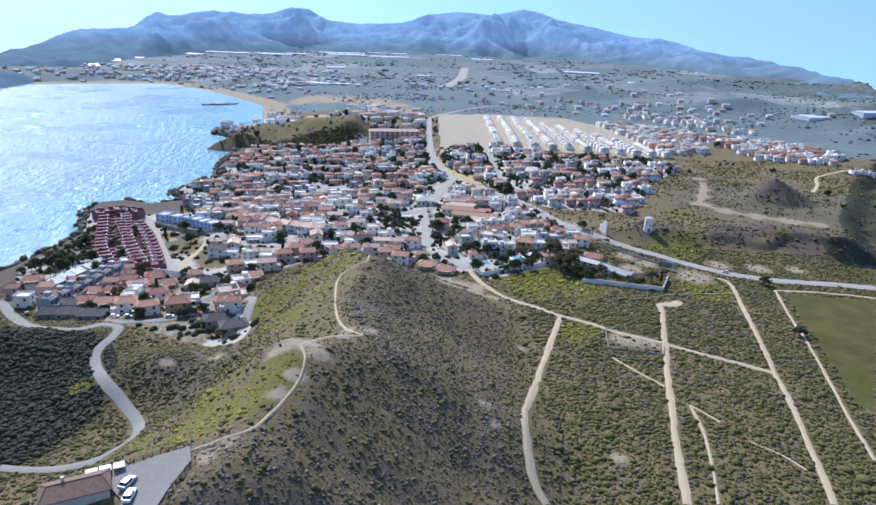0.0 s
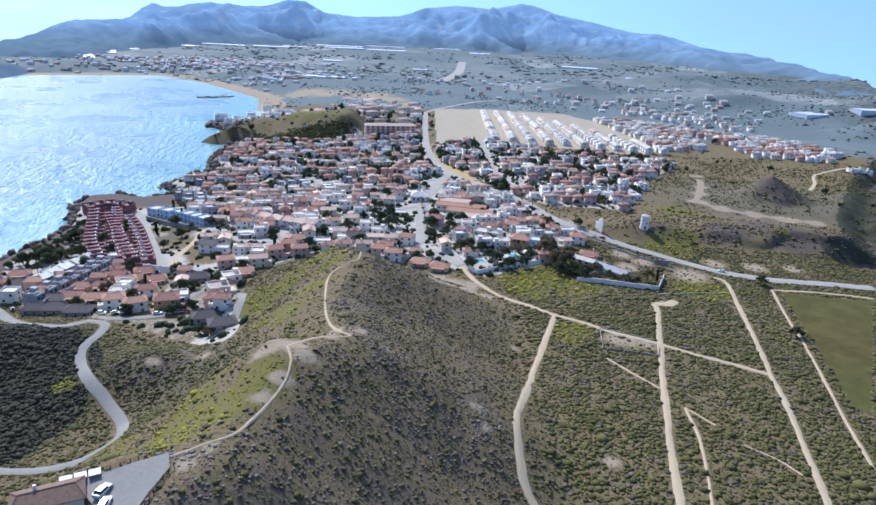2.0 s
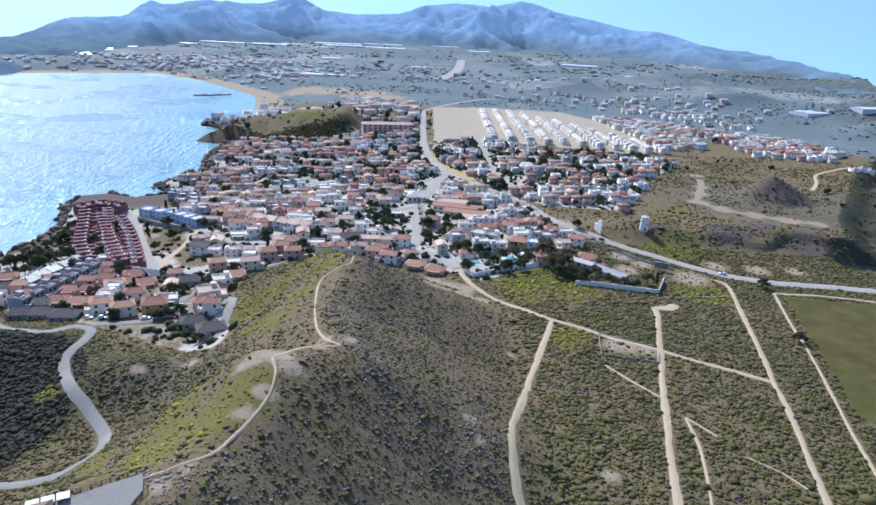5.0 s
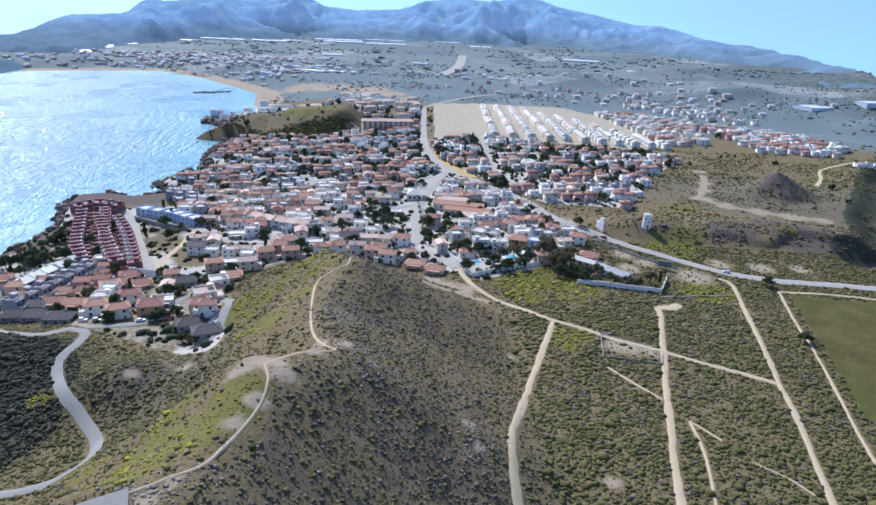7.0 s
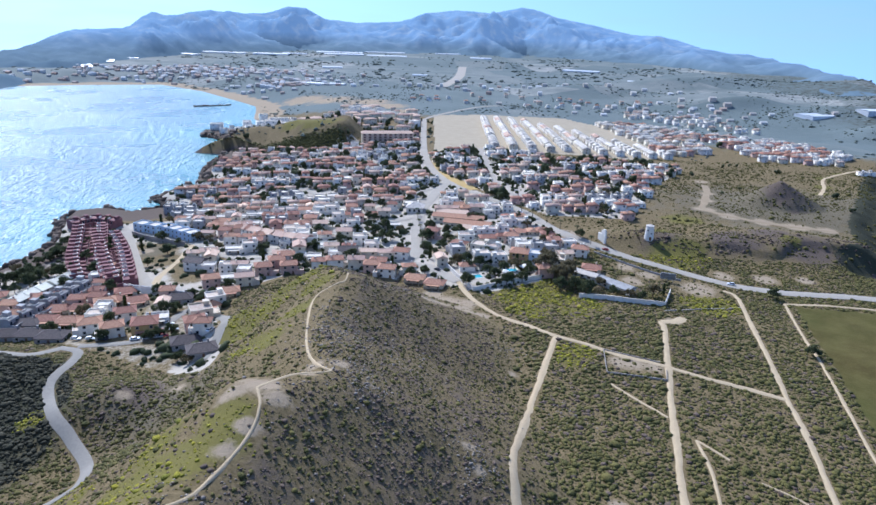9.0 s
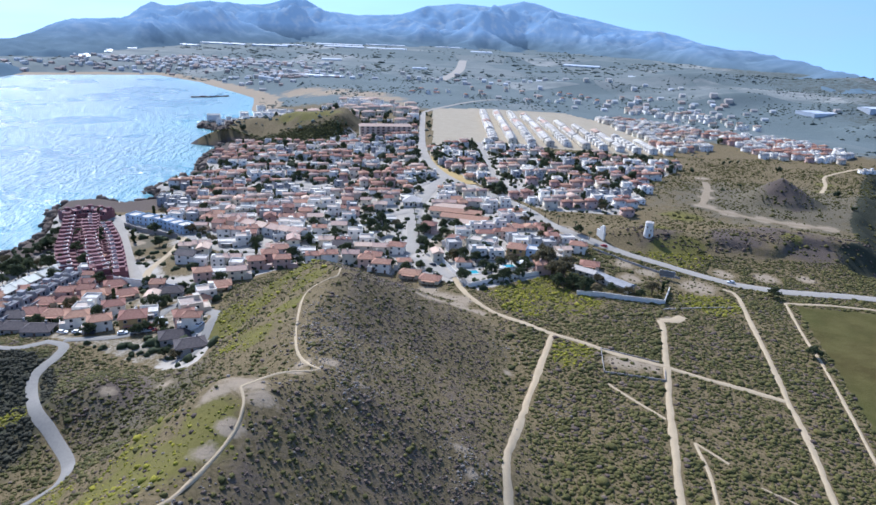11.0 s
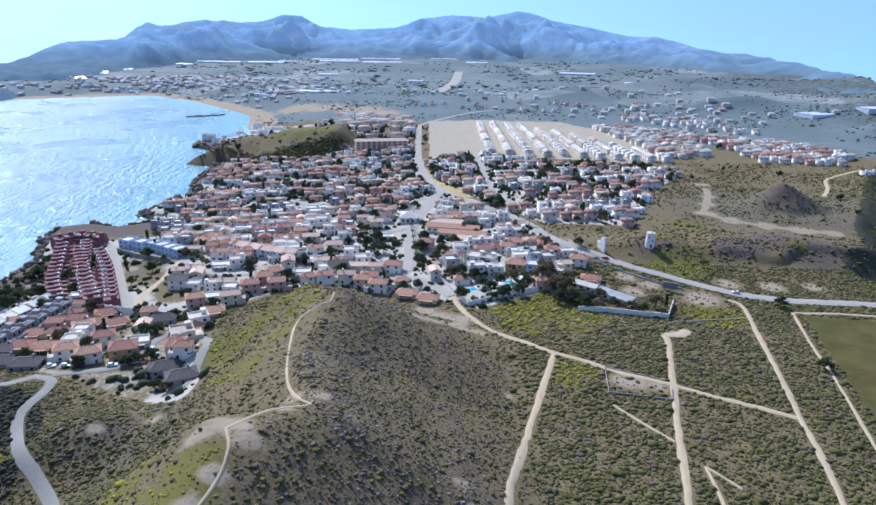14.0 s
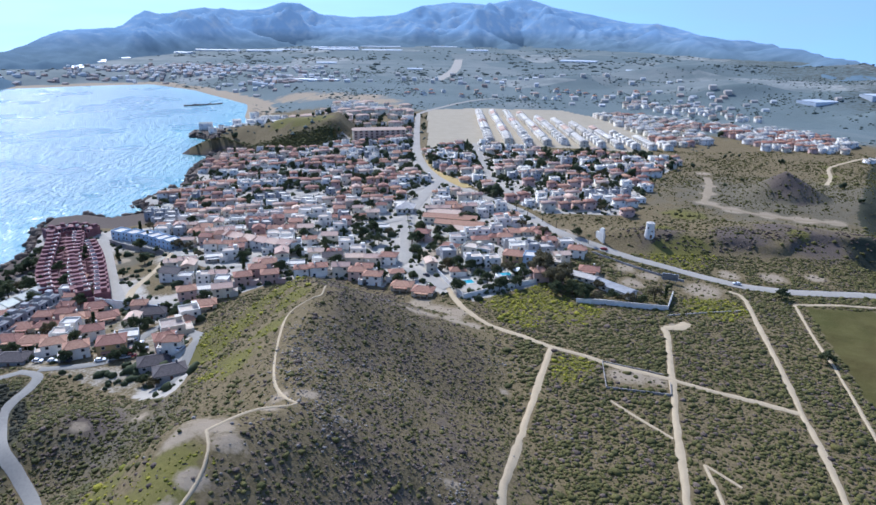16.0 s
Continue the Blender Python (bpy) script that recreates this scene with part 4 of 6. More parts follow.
def join_far():
    """The far quarters, joined into one mesh."""
    mats, twins, cache = [], {}, {}
    co, loops, starts, which, nv = [], [], [], [], 0
    for kind, x, y, turn, (wide, tall) in FAR_HOMES:
        if kind not in cache:
            bits = []
            for o in KINDS[kind].children_recursive:
                if o.type != "MESH":
                    continue
                m = o.matrix_basis if o.parent == KINDS[kind] else o.parent.matrix_basis @ o.matrix_basis
                v = np.array([m @ p.co for p in o.data.vertices])
                mat = o.data.materials[0]
                if mat.name not in twins:
                    twins[mat.name] = len(mats)
                    mats.append(island_twin(mat))
                bits.append((v, [tuple(f.vertices) for f in o.data.polygons], twins[mat.name]))
            cache[kind] = bits
        c, s, z = math.cos(radians(turn)), math.sin(radians(turn)), height_at(x, y) - 0.15
        for v, faces, k in cache[kind]:
            co.append(np.stack([x + (v[:, 0] * c - v[:, 1] * s) * wide, y + (v[:, 0] * s + v[:, 1] * c) * wide, z + v[:, 2] * tall], 1))
            for f in faces:
                starts.append(len(loops))
                loops.extend(i + nv for i in f)
                which.append(k)
            nv += len(v)
    me = bpy.data.meshes.new("far_houses")
    me.vertices.add(nv)
    me.vertices.foreach_set("co", np.concatenate(co).ravel())
    me.loops.add(len(loops))
    me.loops.foreach_set("vertex_index", np.array(loops, np.int32))
    me.polygons.add(len(starts))
    me.polygons.foreach_set("loop_start", np.array(starts, np.int32))
    for m in mats:
        me.materials.append(m)
    me.polygons.foreach_set("material_index", np.array(which, np.int32))
    me.update(calc_edges=True)
    tagged(new("far_houses", me), "white and terracotta houses of the far quarters", "houses", kind="stuff")


NEAR_HOMES_WEST = [
    ("hip_low", -181, 316, 8), ("hip_low", -167, 312, 8), ("hip_low", -183, 331, 8), ("hip_low", -171, 331, 8), ("hip", -151, 301, 25), ("hip", -138, 295, 28), ("hip", -141, 314, 25), ("hip", -159, 331, 30), ("hip_low", -146, 337, 30), ("ochre", -125, 299, 20), ("hip_low", -159, 353, 25), ("brown", -187, 299, 5), ("brown", -177, 298, 5), ("brown", -164, 293, 5), ("brown", -187, 312, 5), ("flat_low", -124, 310, 20), ("flat", -104, 332, 28), ("cream_flat", -105, 314, 28),
    ("pink", -103, 301, 28), ("brown", -101, 284, 25), ("brown", -90, 273, 25), ("pink", -116, 361, 25), ("hip_low", -102, 347, 20), ("pale", -98, 362, 20), ("pink", -92, 378, 20), ("hip", -83, 396, 15), ("pink", -78, 380, 15), ("flat_low", -110, 367, 20), ("dark", -134, 389, -10), ("brown", -124, 338, 15), ("flat", -111, 420, 15), ("flat_low", -121, 419, 15), ("hip_low", -106, 327, 28), ("pink", -87, 389, 18), ("hip_low", -227, 350, 20), ("brown", -218, 335, 20),
]
NEAR_HOMES_EAST = [
    ("hip", -28, 386, 0), ("hip", -22, 374, -5), ("hip", -16, 405, -8), ("hip_low", 5, 358, -12), ("hip_low", -6, 366, -10), ("flat", -35, 418, 5), ("flat", -44, 433, 5), ("pale", -56, 445, 5), ("pink", 2, 449, -15), ("cream_flat", 32, 416, -25), ("flat", 39, 412, -25), ("pink", 53, 438, -10), ("ochre", 55, 404, -15),
    ("blue", 66, 401, -15), ("cream_flat", 75, 393, -15), ("hip", 93, 416, -15), ("hip_low", 95, 389, -15), ("flat", -53, 468, 8), ("flat", -66, 486, 8), ("pale", -75, 464, 8), ("flat", -84, 450, 8), ("pink", -31, 381, 0), ("hip", 19, 418, -25), ("dark", -48, 405, 10), ("flat_low", -64, 422, 8), ("flat", -75, 428, 8),
]
for kind, x, y, turn in NEAR_HOMES_WEST + NEAR_HOMES_EAST:
    build(kind, x, y, turn, "houses near the ridge")


def on_way(x, y, gap):
    """Which of the places lie on or close to a road."""
    hit = np.zeros(len(x), bool)
    for _, w, pts in ASPHALT_WAYS + DIRT_WAYS:
        hit |= along(x, y, pts)[0] < w / 2 + gap
    return hit


def fill(ring, gap_x, gap_y, turn, kinds, seed, group, keep_off=9.5, share=0.93, extra=None):
    """Houses side by side in rows, two rows back to back between one street and the next, with gaps for gardens."""
    rng = np.random.default_rng(seed)
    c, s = math.cos(radians(turn)), math.sin(radians(turn))
    mx, my = np.mean([p[0] for p in ring]), np.mean([p[1] for p in ring])
    spots_u, spots_v, looks, faces, sizes = [], [], [], [], []
    v, j = -420.0, 0
    while v < 420:
        u, run, kind = -420.0 + rng.uniform(0, 20), 0, kinds[0]
        while u < 420:
            if run <= 0:
                run, kind = int(rng.integers(1, 6)), kinds[rng.integers(len(kinds))]
                u += rng.uniform(1.0, 5.0)
            size = rng.uniform(0.80, 1.12)
            if rng.random() < share:
                spots_u.append(u)
                spots_v.append(v + rng.uniform(-1.4, 1.4) + 5.0 * math.sin(u / 55 + seed))
                looks.append(kind if rng.random() < 0.8 else kinds[rng.integers(len(kinds))])
                faces.append((0 if j % 2 else 180) + (90 if rng.random() < 0.12 else 0) + rng.uniform(-5, 5))
                sizes.append((size, rng.uniform(0.82, 1.12)))
            u += gap_x * size
            run -= 1
        v += gap_y * (0.78 if j % 2 else 1.16)
        j += 1
    u, v = np.array(spots_u), np.array(spots_v)
    x, y = mx + u * c - v * s, my + u * s + v * c
    ok = inside(x, y, ring) & ~on_way(x, y, 4.6) & (extra(x, y) if extra else True)
    for k in np.nonzero(ok)[0]:
        px, py = float(x[k]), float(y[k])
        if all((px - a) ** 2 + (py - b) ** 2 >= keep_off ** 2 for a, b in HOMES):
            build(looks[k], px, py, turn + float(faces[k]), group, sizes[k])


def off_hills(x, y):
    return (along(x, y, CREST)[0] > 50) & (along(x, y, COAST)[0] > 15) & ~((-230 < x) & (x < -86) & (798 < y) & (y < 905))


def open_plots(x, y):
    """Keeps the squares, gardens and empty lots of the old town free."""
    ok = off_hills(x, y)
    for a, b, r in [(2, 424, 20), (-186, 425, 24), (-165, 398, 16), (-30, 440, 20), (-250, 400, 55), (-232, 470, 55), (-225, 372, 38), (-12, 509, 12), (14, 470, 26), (30, 480, 20), (12, 690, 16), (24, 570, 16), (42, 362, 26), (-122, 278, 29), (-112, 302, 12), (-150, 372, 22), (-120, 345, 12), (100, 372, 26), (-172, 405, 20)]:
        ok &= np.hypot(x - a, y - b) > r
    return ok


MIDS = ["far_hip", "far_hip", "far_pale", "far_pale", "far_pale", "far_flat", "far_flat", "far_pink", "far_pink", "far_low", "far_grey", "hip_low", "flat_low", "flat"]
fill(OLDTOWN, 9.6, 14.0, 8, MIDS, 3, "houses of the old town", 7.4, 0.83, open_plots)
fill(NEWTOWN, 10.4, 16.0, 14, MIDS, 5, "villas beyond the highway", 8.0, 0.74, lambda x, y: np.hypot(x - 84, y - 563) > 16)


def row_of(kind, a, b, step_m, face, group, steps=0.0):
    """Terraced units side by side from a to b."""
    n = max(1, int(math.hypot(b[0] - a[0], b[1] - a[1]) / step_m))
    way = math.degrees(math.atan2(b[1] - a[1], b[0] - a[0]))
    for i in range(n + 1):
        x, y = a[0] + (b[0] - a[0]) * i / n, a[1] + (b[1] - a[1]) * i / n
        build(kind, x, y, way + face, group)


for k in range(11):
    x0 = 66 + 19.6 * k
    y1 = 1040 if x0 < 118 else 1040 - (x0 - 118) * 1.52
    for j in range(int((y1 - 786) / 7.5)):
        if (j + 2 * k) % 9 == 8:
            continue
        kind = ("terrace_unit", "terrace_cream", "terrace_cream", "terrace_unit", "terrace_tiled")[(2 * k + (j + k) // 4) % 5]
        build(kind if j > 9 or k % 2 else ("far_flat" if j % 2 else "terrace_unit"), x0 + 0.07 * (y1 - 786 - 7.5 * j) * (k / 10), 786 + 7.5 * j, 90 + 180 * (k % 2), "terraced houses of the new estate")
fill([(232, 1045), (290, 1075), (360, 985), (335, 880), (330, 830), (268, 800), (262, 850), (250, 960)], 8.5, 15, 24, ["terrace_cream", "terrace_cream", "far_pale", "terrace_unit", "far_pink"], 8, "yellowish terraces of the inland village", 7.4, 0.86)
fill([(330, 985), (365, 900), (372, 781), (447, 764), (490, 806), (478, 890), (417, 950)], 9.0, 14, 20, ["far_flat", "far_pale", "far_flat", "far_hip", "far_pink", "terrace_unit", "far_pink"], 9, "houses of the inland village", 7.4, 0.84)
fill([(300, 1150), (330, 1130), (430, 1010), (480, 1000), (440, 1130), (330, 1220)], 12, 20, 24, ["far_flat", "far_pale", "terrace_unit"], 19, "scattered houses past the village", 10, 0.6)
for x, y, turn in [(448, 722, 10), (459, 727, 14), (470, 731, 8)]:
    build("small_white", x, y, turn, "white buildings on the plateau")
fill([(-110, 905), (-30, 880), (-26, 1010), (-60, 1120), (-150, 1150), (-200, 1010)], 20, 20, 4, ["block_cream", "block", "far_flat", "far_pale"], 10, "apartment blocks by the beach", 15, 0.8)
fill([(-318, 945), (-285, 912), (-215, 900), (-200, 960), (-225, 1080), (-285, 1110), (-255, 1010)], 17, 15, 20, ["block", "far_flat", "far_flat"], 11, "white houses on the headland", 12, 0.9)
fill([(-20, 1230), (200, 1230), (420, 1300), (400, 1420), (60, 1420), (-120, 1330)], 22, 26, 3, ["far_flat", "far_hip", "far_low", "far_pale"], 12, "houses on the plain", 16, 0.2)

join_far()


# ---- plants ----
def leaf_material(name, a, b, thin=0.0):
    m, t, p = nodes(name, 0.85, 0, 0.15)
    g = t.nodes.new("ShaderNodeNewGeometry")
    n = noise_at(t, g.outputs["Position"], 0.35, 4)
    col = blend(t, math_node(t, "ADD", math_node(t, "MULTIPLY", g.outputs["Random Per Island"], 0.65), math_node(t, "MULTIPLY", n, 0.4)), a, b)
    t.links.new(col, p.inputs["Base Color"])
    fine = noise_at(t, g.outputs["Position"], 4.0, 3)
    bump(t, p, fine, 0.8, 0.25)
    if thin:                                   # sun shines through single leaves
        glow, both = t.nodes.new("ShaderNodeBsdfTranslucent"), t.nodes.new("ShaderNodeMixShader")
        both.inputs[0].default_value = thin
        t.links.new(col, glow.inputs["Color"])
        t.links.new(p.outputs[0], both.inputs[1])
        t.links.new(glow.outputs[0], both.inputs[2])
        t.links.new(both.outputs[0], t.nodes["Material Output"].inputs["Surface"])
    return m


SCRUB = leaf_material("scrub_leaves", (0.040, 0.044, 0.013), (0.150, 0.128, 0.040))
# far foliage, paled and greyed in its colour to imitate distance haze
HAZED_LEAF = leaf_material("hazed_leaves", (0.07, 0.09, 0.08), (0.13, 0.15, 0.125))
DRY = leaf_material("dry_twigs", (0.055, 0.040, 0.032), (0.185, 0.136, 0.102))
BROOM = leaf_material("flowering_broom", (0.09, 0.10, 0.014), (0.33, 0.285, 0.026))
TREE_LEAF = leaf_material("tree_leaves", (0.036, 0.050, 0.020), (0.105, 0.12, 0.048), 0.4)
# leaves of the dense scrub, darkened to carry the gully's shade
SHADE_LEAF = leaf_material("shaded_leaves", (0.022, 0.024, 0.015), (0.066, 0.060, 0.038))
GARDEN_LEAF = leaf_material("garden_leaves", (0.055, 0.070, 0.036), (0.12, 0.135, 0.068), 0.45)
OLIVE_LEAF = leaf_material("olive_leaves", (0.09, 0.082, 0.042), (0.20, 0.16, 0.088), 0.35)
BARK = plain("bark", (0.07, 0.05, 0.035), (0.15, 0.115, 0.085), 3.0, relief=0.6)
ROCK = leaf_material("limestone", (0.20, 0.165, 0.13), (0.36, 0.31, 0.255))

PHI = (1 + 5 ** 0.5) / 2
ICO = np.array([(-1, PHI, 0), (1, PHI, 0), (-1, -PHI, 0), (1, -PHI, 0), (0, -1, PHI), (0, 1, PHI), (0, -1, -PHI), (0, 1, -PHI), (PHI, 0, -1), (PHI, 0, 1), (-PHI, 0, -1), (-PHI, 0, 1)]) / 1.902
ICO_F = np.array([int(c, 16) for c in "0b5051017" "07a0ab159" "5b4ba2a76" "718394" "342326368389" "49524b62a" "867981"]).reshape(-1, 3)
OCT = np.array([(1, 0, 0), (0, 1, 0), (-1, 0, 0), (0, -1, 0), (0, 0, 1), (0, 0, -1)], float)
OCT_F = np.array([(0, 1, 4), (1, 2, 4), (2, 3, 4), (3, 0, 4), (1, 0, 5), (2, 1, 5), (3, 2, 5), (0, 3, 5)])


def clumps(name, label, category, x, y, size, tall, material, shape=ICO, faces=ICO_F, seed=0, sink=0.25, base=None):
    """Very many small uneven lumps on the ground, in one mesh."""
    rng = np.random.default_rng(seed)
    n, k = len(x), len(shape)
    z = land(x, y) if base is None else x * 0 + base
    turn = rng.uniform(0, 6.283, n)
    v = shape[None] * (1 + rng.uniform(-0.32, 0.32, (n, k, 1))) * np.stack([size, size * rng.uniform(0.7, 1.2, n), size * tall], 1)[:, None]
    c, s = np.cos(turn)[:, None], np.sin(turn)[:, None]
    v = np.stack([v[..., 0] * c - v[..., 1] * s + x[:, None], v[..., 0] * s + v[..., 1] * c + y[:, None], v[..., 2] + (z + size * tall * sink)[:, None]], -1)
    f = (faces[None] + (np.arange(n) * k)[:, None, None]).reshape(-1, 3)
    me = bpy.data.meshes.new(name)
    me.vertices.add(n * k)
    me.vertices.foreach_set("co", v.ravel())
    me.loops.add(f.size)
    me.loops.foreach_set("vertex_index", f.ravel().astype(np.int32))
    me.polygons.add(len(f))
    me.polygons.foreach_set("loop_start", np.arange(0, f.size, 3, dtype=np.int32))
    me.update(calc_edges=True)
    me.materials.append(material)
    return tagged(new(name, me), label, category, kind="stuff")


def wild(n, x0, x1, y0, y1, seed):
    """Random places in the open land, off roads, plots, fields and the town."""
    rng = np.random.default_rng(seed)
    x, y = rng.uniform(x0, x1, n), rng.uniform(y0, y1, n)
    ok = (np.abs(x) < 0.70 * y + 25) & ~inside(x, y, FIELD) & ~inside(x, y, PARKING) & ~inside(x, y, ESTATE)
    ok &= ~(inside(x, y, OLDTOWN) & (along(x, y, CREST)[0] > 44)) & ~inside(x, y, NEWTOWN)
    x, y = x[ok], y[ok]
    ok = (along(x, y, COAST)[0] > 6) & ~inside(x, y, COAST + [(-4900, -4800)])
    for _, w, pts in ASPHALT_WAYS + DIRT_WAYS:
        ok &= along(x, y, pts)[0] > w / 2 + 0.5
    return x[ok], y[ok], rng


def plants():
    x, y, rng = wild(330000, -240, 285, 98, 425, 21)
    d, side, _ = along(x, y, CREST)
    bare, lush = spots(x, y, BARE), spots(x, y, GRASSY)
    patchy = 0.5 + 0.45 * waves(x, y, 23, 6) + 0.35 * waves(x, y, 7, 2) + 0.25 * waves(x, y, 2.6, 8)
    east = (side > 0) & (d < 62)
    keep = rng.random(len(x)) < np.clip(0.20 + 0.52 * patchy - 0.15 * lush + np.where(east, 0.10, 0) + np.where(x > 45, 0.2, 0) + 0.7 * hills(x, y, -172, 212, 58, 66), 0.05, 1) * np.where(bare > 0.35, 0.10, 1)
    keep &= ~((side < 0) & (d < 30) & (y < 300) & (rng.random(len(x)) < 0.4))
    x, y, lush, d, east = x[keep], y[keep], lush[keep], d[keep], east[keep]
    luck = rng.random(len(x))
    size = rng.gamma(2.2, 0.13, len(x)) * np.where(east, 0.85, np.where(x > 40, 1.3, 1.0)) + 0.16
    dry = luck < np.where(east, 0.58 + 0.35 * waves(x, y, 17, 4), 0.16 + 0.16 * waves(x, y, 14, 1))
    brm = (lush > 0.3) & (luck > 0.3)
    thick = (hills(x, y, -172, 212, 58, 66) > 0.45) & ~brm & (d > 50)
    dry &= ~thick
    grn = ~dry & ~brm & ~thick
    big = size > 0.52
    for pick, form, fcs in ((big, ICO, ICO_F), (~big, OCT, OCT_F)):
        clumps("thicket", "dense evergreen bushes in the gully, colour darkened for shade", "shrubs", x[thick & pick], y[thick & pick], size[thick & pick] * 1.3, 0.75, SHADE_LEAF, form, fcs, seed=13)
        clumps("scrub", "low dark green scrub bushes on dry soil", "shrubs", x[grn & pick], y[grn & pick], size[grn & pick], 0.52, SCRUB, form, fcs, seed=1)
        clumps("dry_scrub", "low grey-brown dry bushes", "shrubs", x[dry & pick], y[dry & pick], size[dry & pick] * 0.9, 0.42, DRY, form, fcs, seed=2)
        clumps("broom", "yellow-green flowering broom on the slope", "shrubs", x[brm & pick], y[brm & pick], size[brm & pick] * 0.9, 0.55, BROOM, form, fcs, seed=3)
    x, y, rng = wild(90000, 60, 640, 395, 780, 22)
    keep = rng.random(len(x)) < np.clip(0.35 + 0.5 * waves(x, y, 24, 3), 0.06, 1) * np.where(spots(x, y, BARE) > 0.3, 0.06, 0.8)
    x, y = x[keep], y[keep]
    size = rng.gamma(2.5, 0.2, len(x)) + 0.2
    clumps("scrub", "scattered scrub on the far side of the highway", "shrubs", x, y, size, 0.7, SCRUB, OCT, OCT_F, 4)
    x, y, rng = wild(26000, -700, 900, 780, 1900, 23)
    keep = rng.random(len(x)) < np.clip(0.12 + 0.8 * waves(x, y, 75, 4), 0.0, 1)
    x, y = x[keep], y[keep]
    clumps("scrub", "dark bushes scattered on the coastal plain", "shrubs", x, y, rng.gamma(4, 0.4, len(x)) + 0.5, 0.5, HAZED_LEAF, OCT, OCT_F, 5)
    x, y, rng = wild(9000, -1500, 1500, 1700, 3700, 26)
    keep = rng.random(len(x)) < np.clip(0.15 + 0.9 * waves(x, y, 150, 7), 0.02, 1)
    x, y = x[keep], y[keep]
    clumps("woodland", "dark orchards and groves far out on the plain", "trees", x, y, rng.gamma(4, 1.0, len(x)) + 1.5, 0.4, HAZED_LEAF, OCT, OCT_F, 12)
    # bushes between the houses
    rng = np.random.default_rng(31)
    x, y = rng.uniform(-300, 300, 12000), rng.uniform(255, 900, 12000)
    ok = (inside(x, y, OLDTOWN) | inside(x, y, NEWTOWN)) & ~on_way(x, y, 0.6) & (along(x, y, CREST)[0] > 46) & (along(x, y, COAST)[0] > 8)
    x, y = x[ok], y[ok]
    clumps("garden_bushes", "dark hedges and bushes in the gardens", "shrubs", x, y, rng.gamma(4, 0.26, len(x)) + 0.35, 0.85, GARDEN_LEAF, seed=6)
    # crowns of the far gardens: three to five lumps a tree
    x, y = rng.uniform(-260, 480, 5200), rng.uniform(545, 1010, 5200)
    quarter = inside(x, y, OLDTOWN) | inside(x, y, NEWTOWN)
    ok = (quarter | ((y > 880) & (x < 30)) | (rng.random(5200) < 0.05)) & (0.3 + 0.6 * waves(x, y, 21, 5) > rng.random(5200) - 0.25) & ~on_way(x, y, 1.0) & ~inside(x, y, ESTATE) & (along(x, y, COAST)[0] > 12) & ~inside(x, y, COAST + [(-4900, -4800)])
    x, y = np.repeat(x[ok], 4), np.repeat(y[ok], 4)
    r = np.repeat(rng.gamma(5, 0.22, len(x) // 4) + 0.7, 4)
    x, y = x + rng.normal(0, 0.55, len(x)) * r, y + rng.normal(0, 0.55, len(x)) * r
    clumps("garden_trees", "dark round trees between the far houses", "trees", x, y, r * rng.uniform(0.6, 1.0, len(x)), 1.15, GARDEN_LEAF, seed=14, sink=rng.uniform(0.7, 1.9, len(x)))
    # the hill by the headland
    x, y = rng.normal(-150, 40, 2600), rng.normal(813, 6, 2600)
    clumps("scrub", "low bushes on the headland hill", "shrubs", x, y, rng.gamma(4, 0.18, 2600) + 0.3, 0.6, SCRUB, seed=7)
    # stones
    x, y, rng = wild(14000, -110, 70, 100, 320, 24)
    d, side, _ = along(x, y, CREST)
    keep = (rng.random(len(x)) < np.where((side > 0) & (d < 46), 0.34, 0.06) * np.clip(0.4 + waves(x, y, 7, 9), 0.05, 1.3))
    x, y = x[keep], y[keep]
    for cx, cy, r, n in ((-28, 240, 7, 420), (-29, 224, 6, 320), (-20, 203, 6, 300), (-12, 195, 4, 130), (17, 190, 3.5, 110), (20, 182, 3, 90), (39, 281, 5, 120), (-50, 118, 6, 260), (-42, 128, 5, 160), (52, 232, 4, 90), (-4, 236, 9, 160)):
        x, y = np.append(x, rng.normal(cx, r, n)), np.append(y, rng.normal(cy, r * 1.5, n))
    clumps("stones", "pale limestone blocks on the rocky slope", "stones", x, y, rng.gamma(3, 0.075, len(x)) + 0.08, 0.6, ROCK, OCT, OCT_F, 8)
    x, y, rng = wild(9000, 110, 320, 405, 520, 25)
    keep = (np.abs(y - 441 + 6 * np.sin(x / 22)) < 7) | (np.abs(y - 452 - 0.05 * (x - 200)) < 4)
    x, y = x[keep], y[keep]
    keep = rng.random(len(x)) < np.clip(0.3 + 0.6 * waves(x, y, 12, 2), 0.05, 1)
    x, y = x[keep], y[keep]
    clumps("stones", "weathered rock outcrops beyond the highway", "stones", x, y, rng.gamma(3, 0.2, len(x)) + 0.15, 0.6, DRY, OCT, OCT_F, 9)
    # cliffs along the shore
    line = smooth_line(COAST[14:32], 1.1)
    x, y = line[:, 0] + rng.normal(0, 2.2, len(line)), line[:, 1] + rng.normal(0, 2.2, len(line))
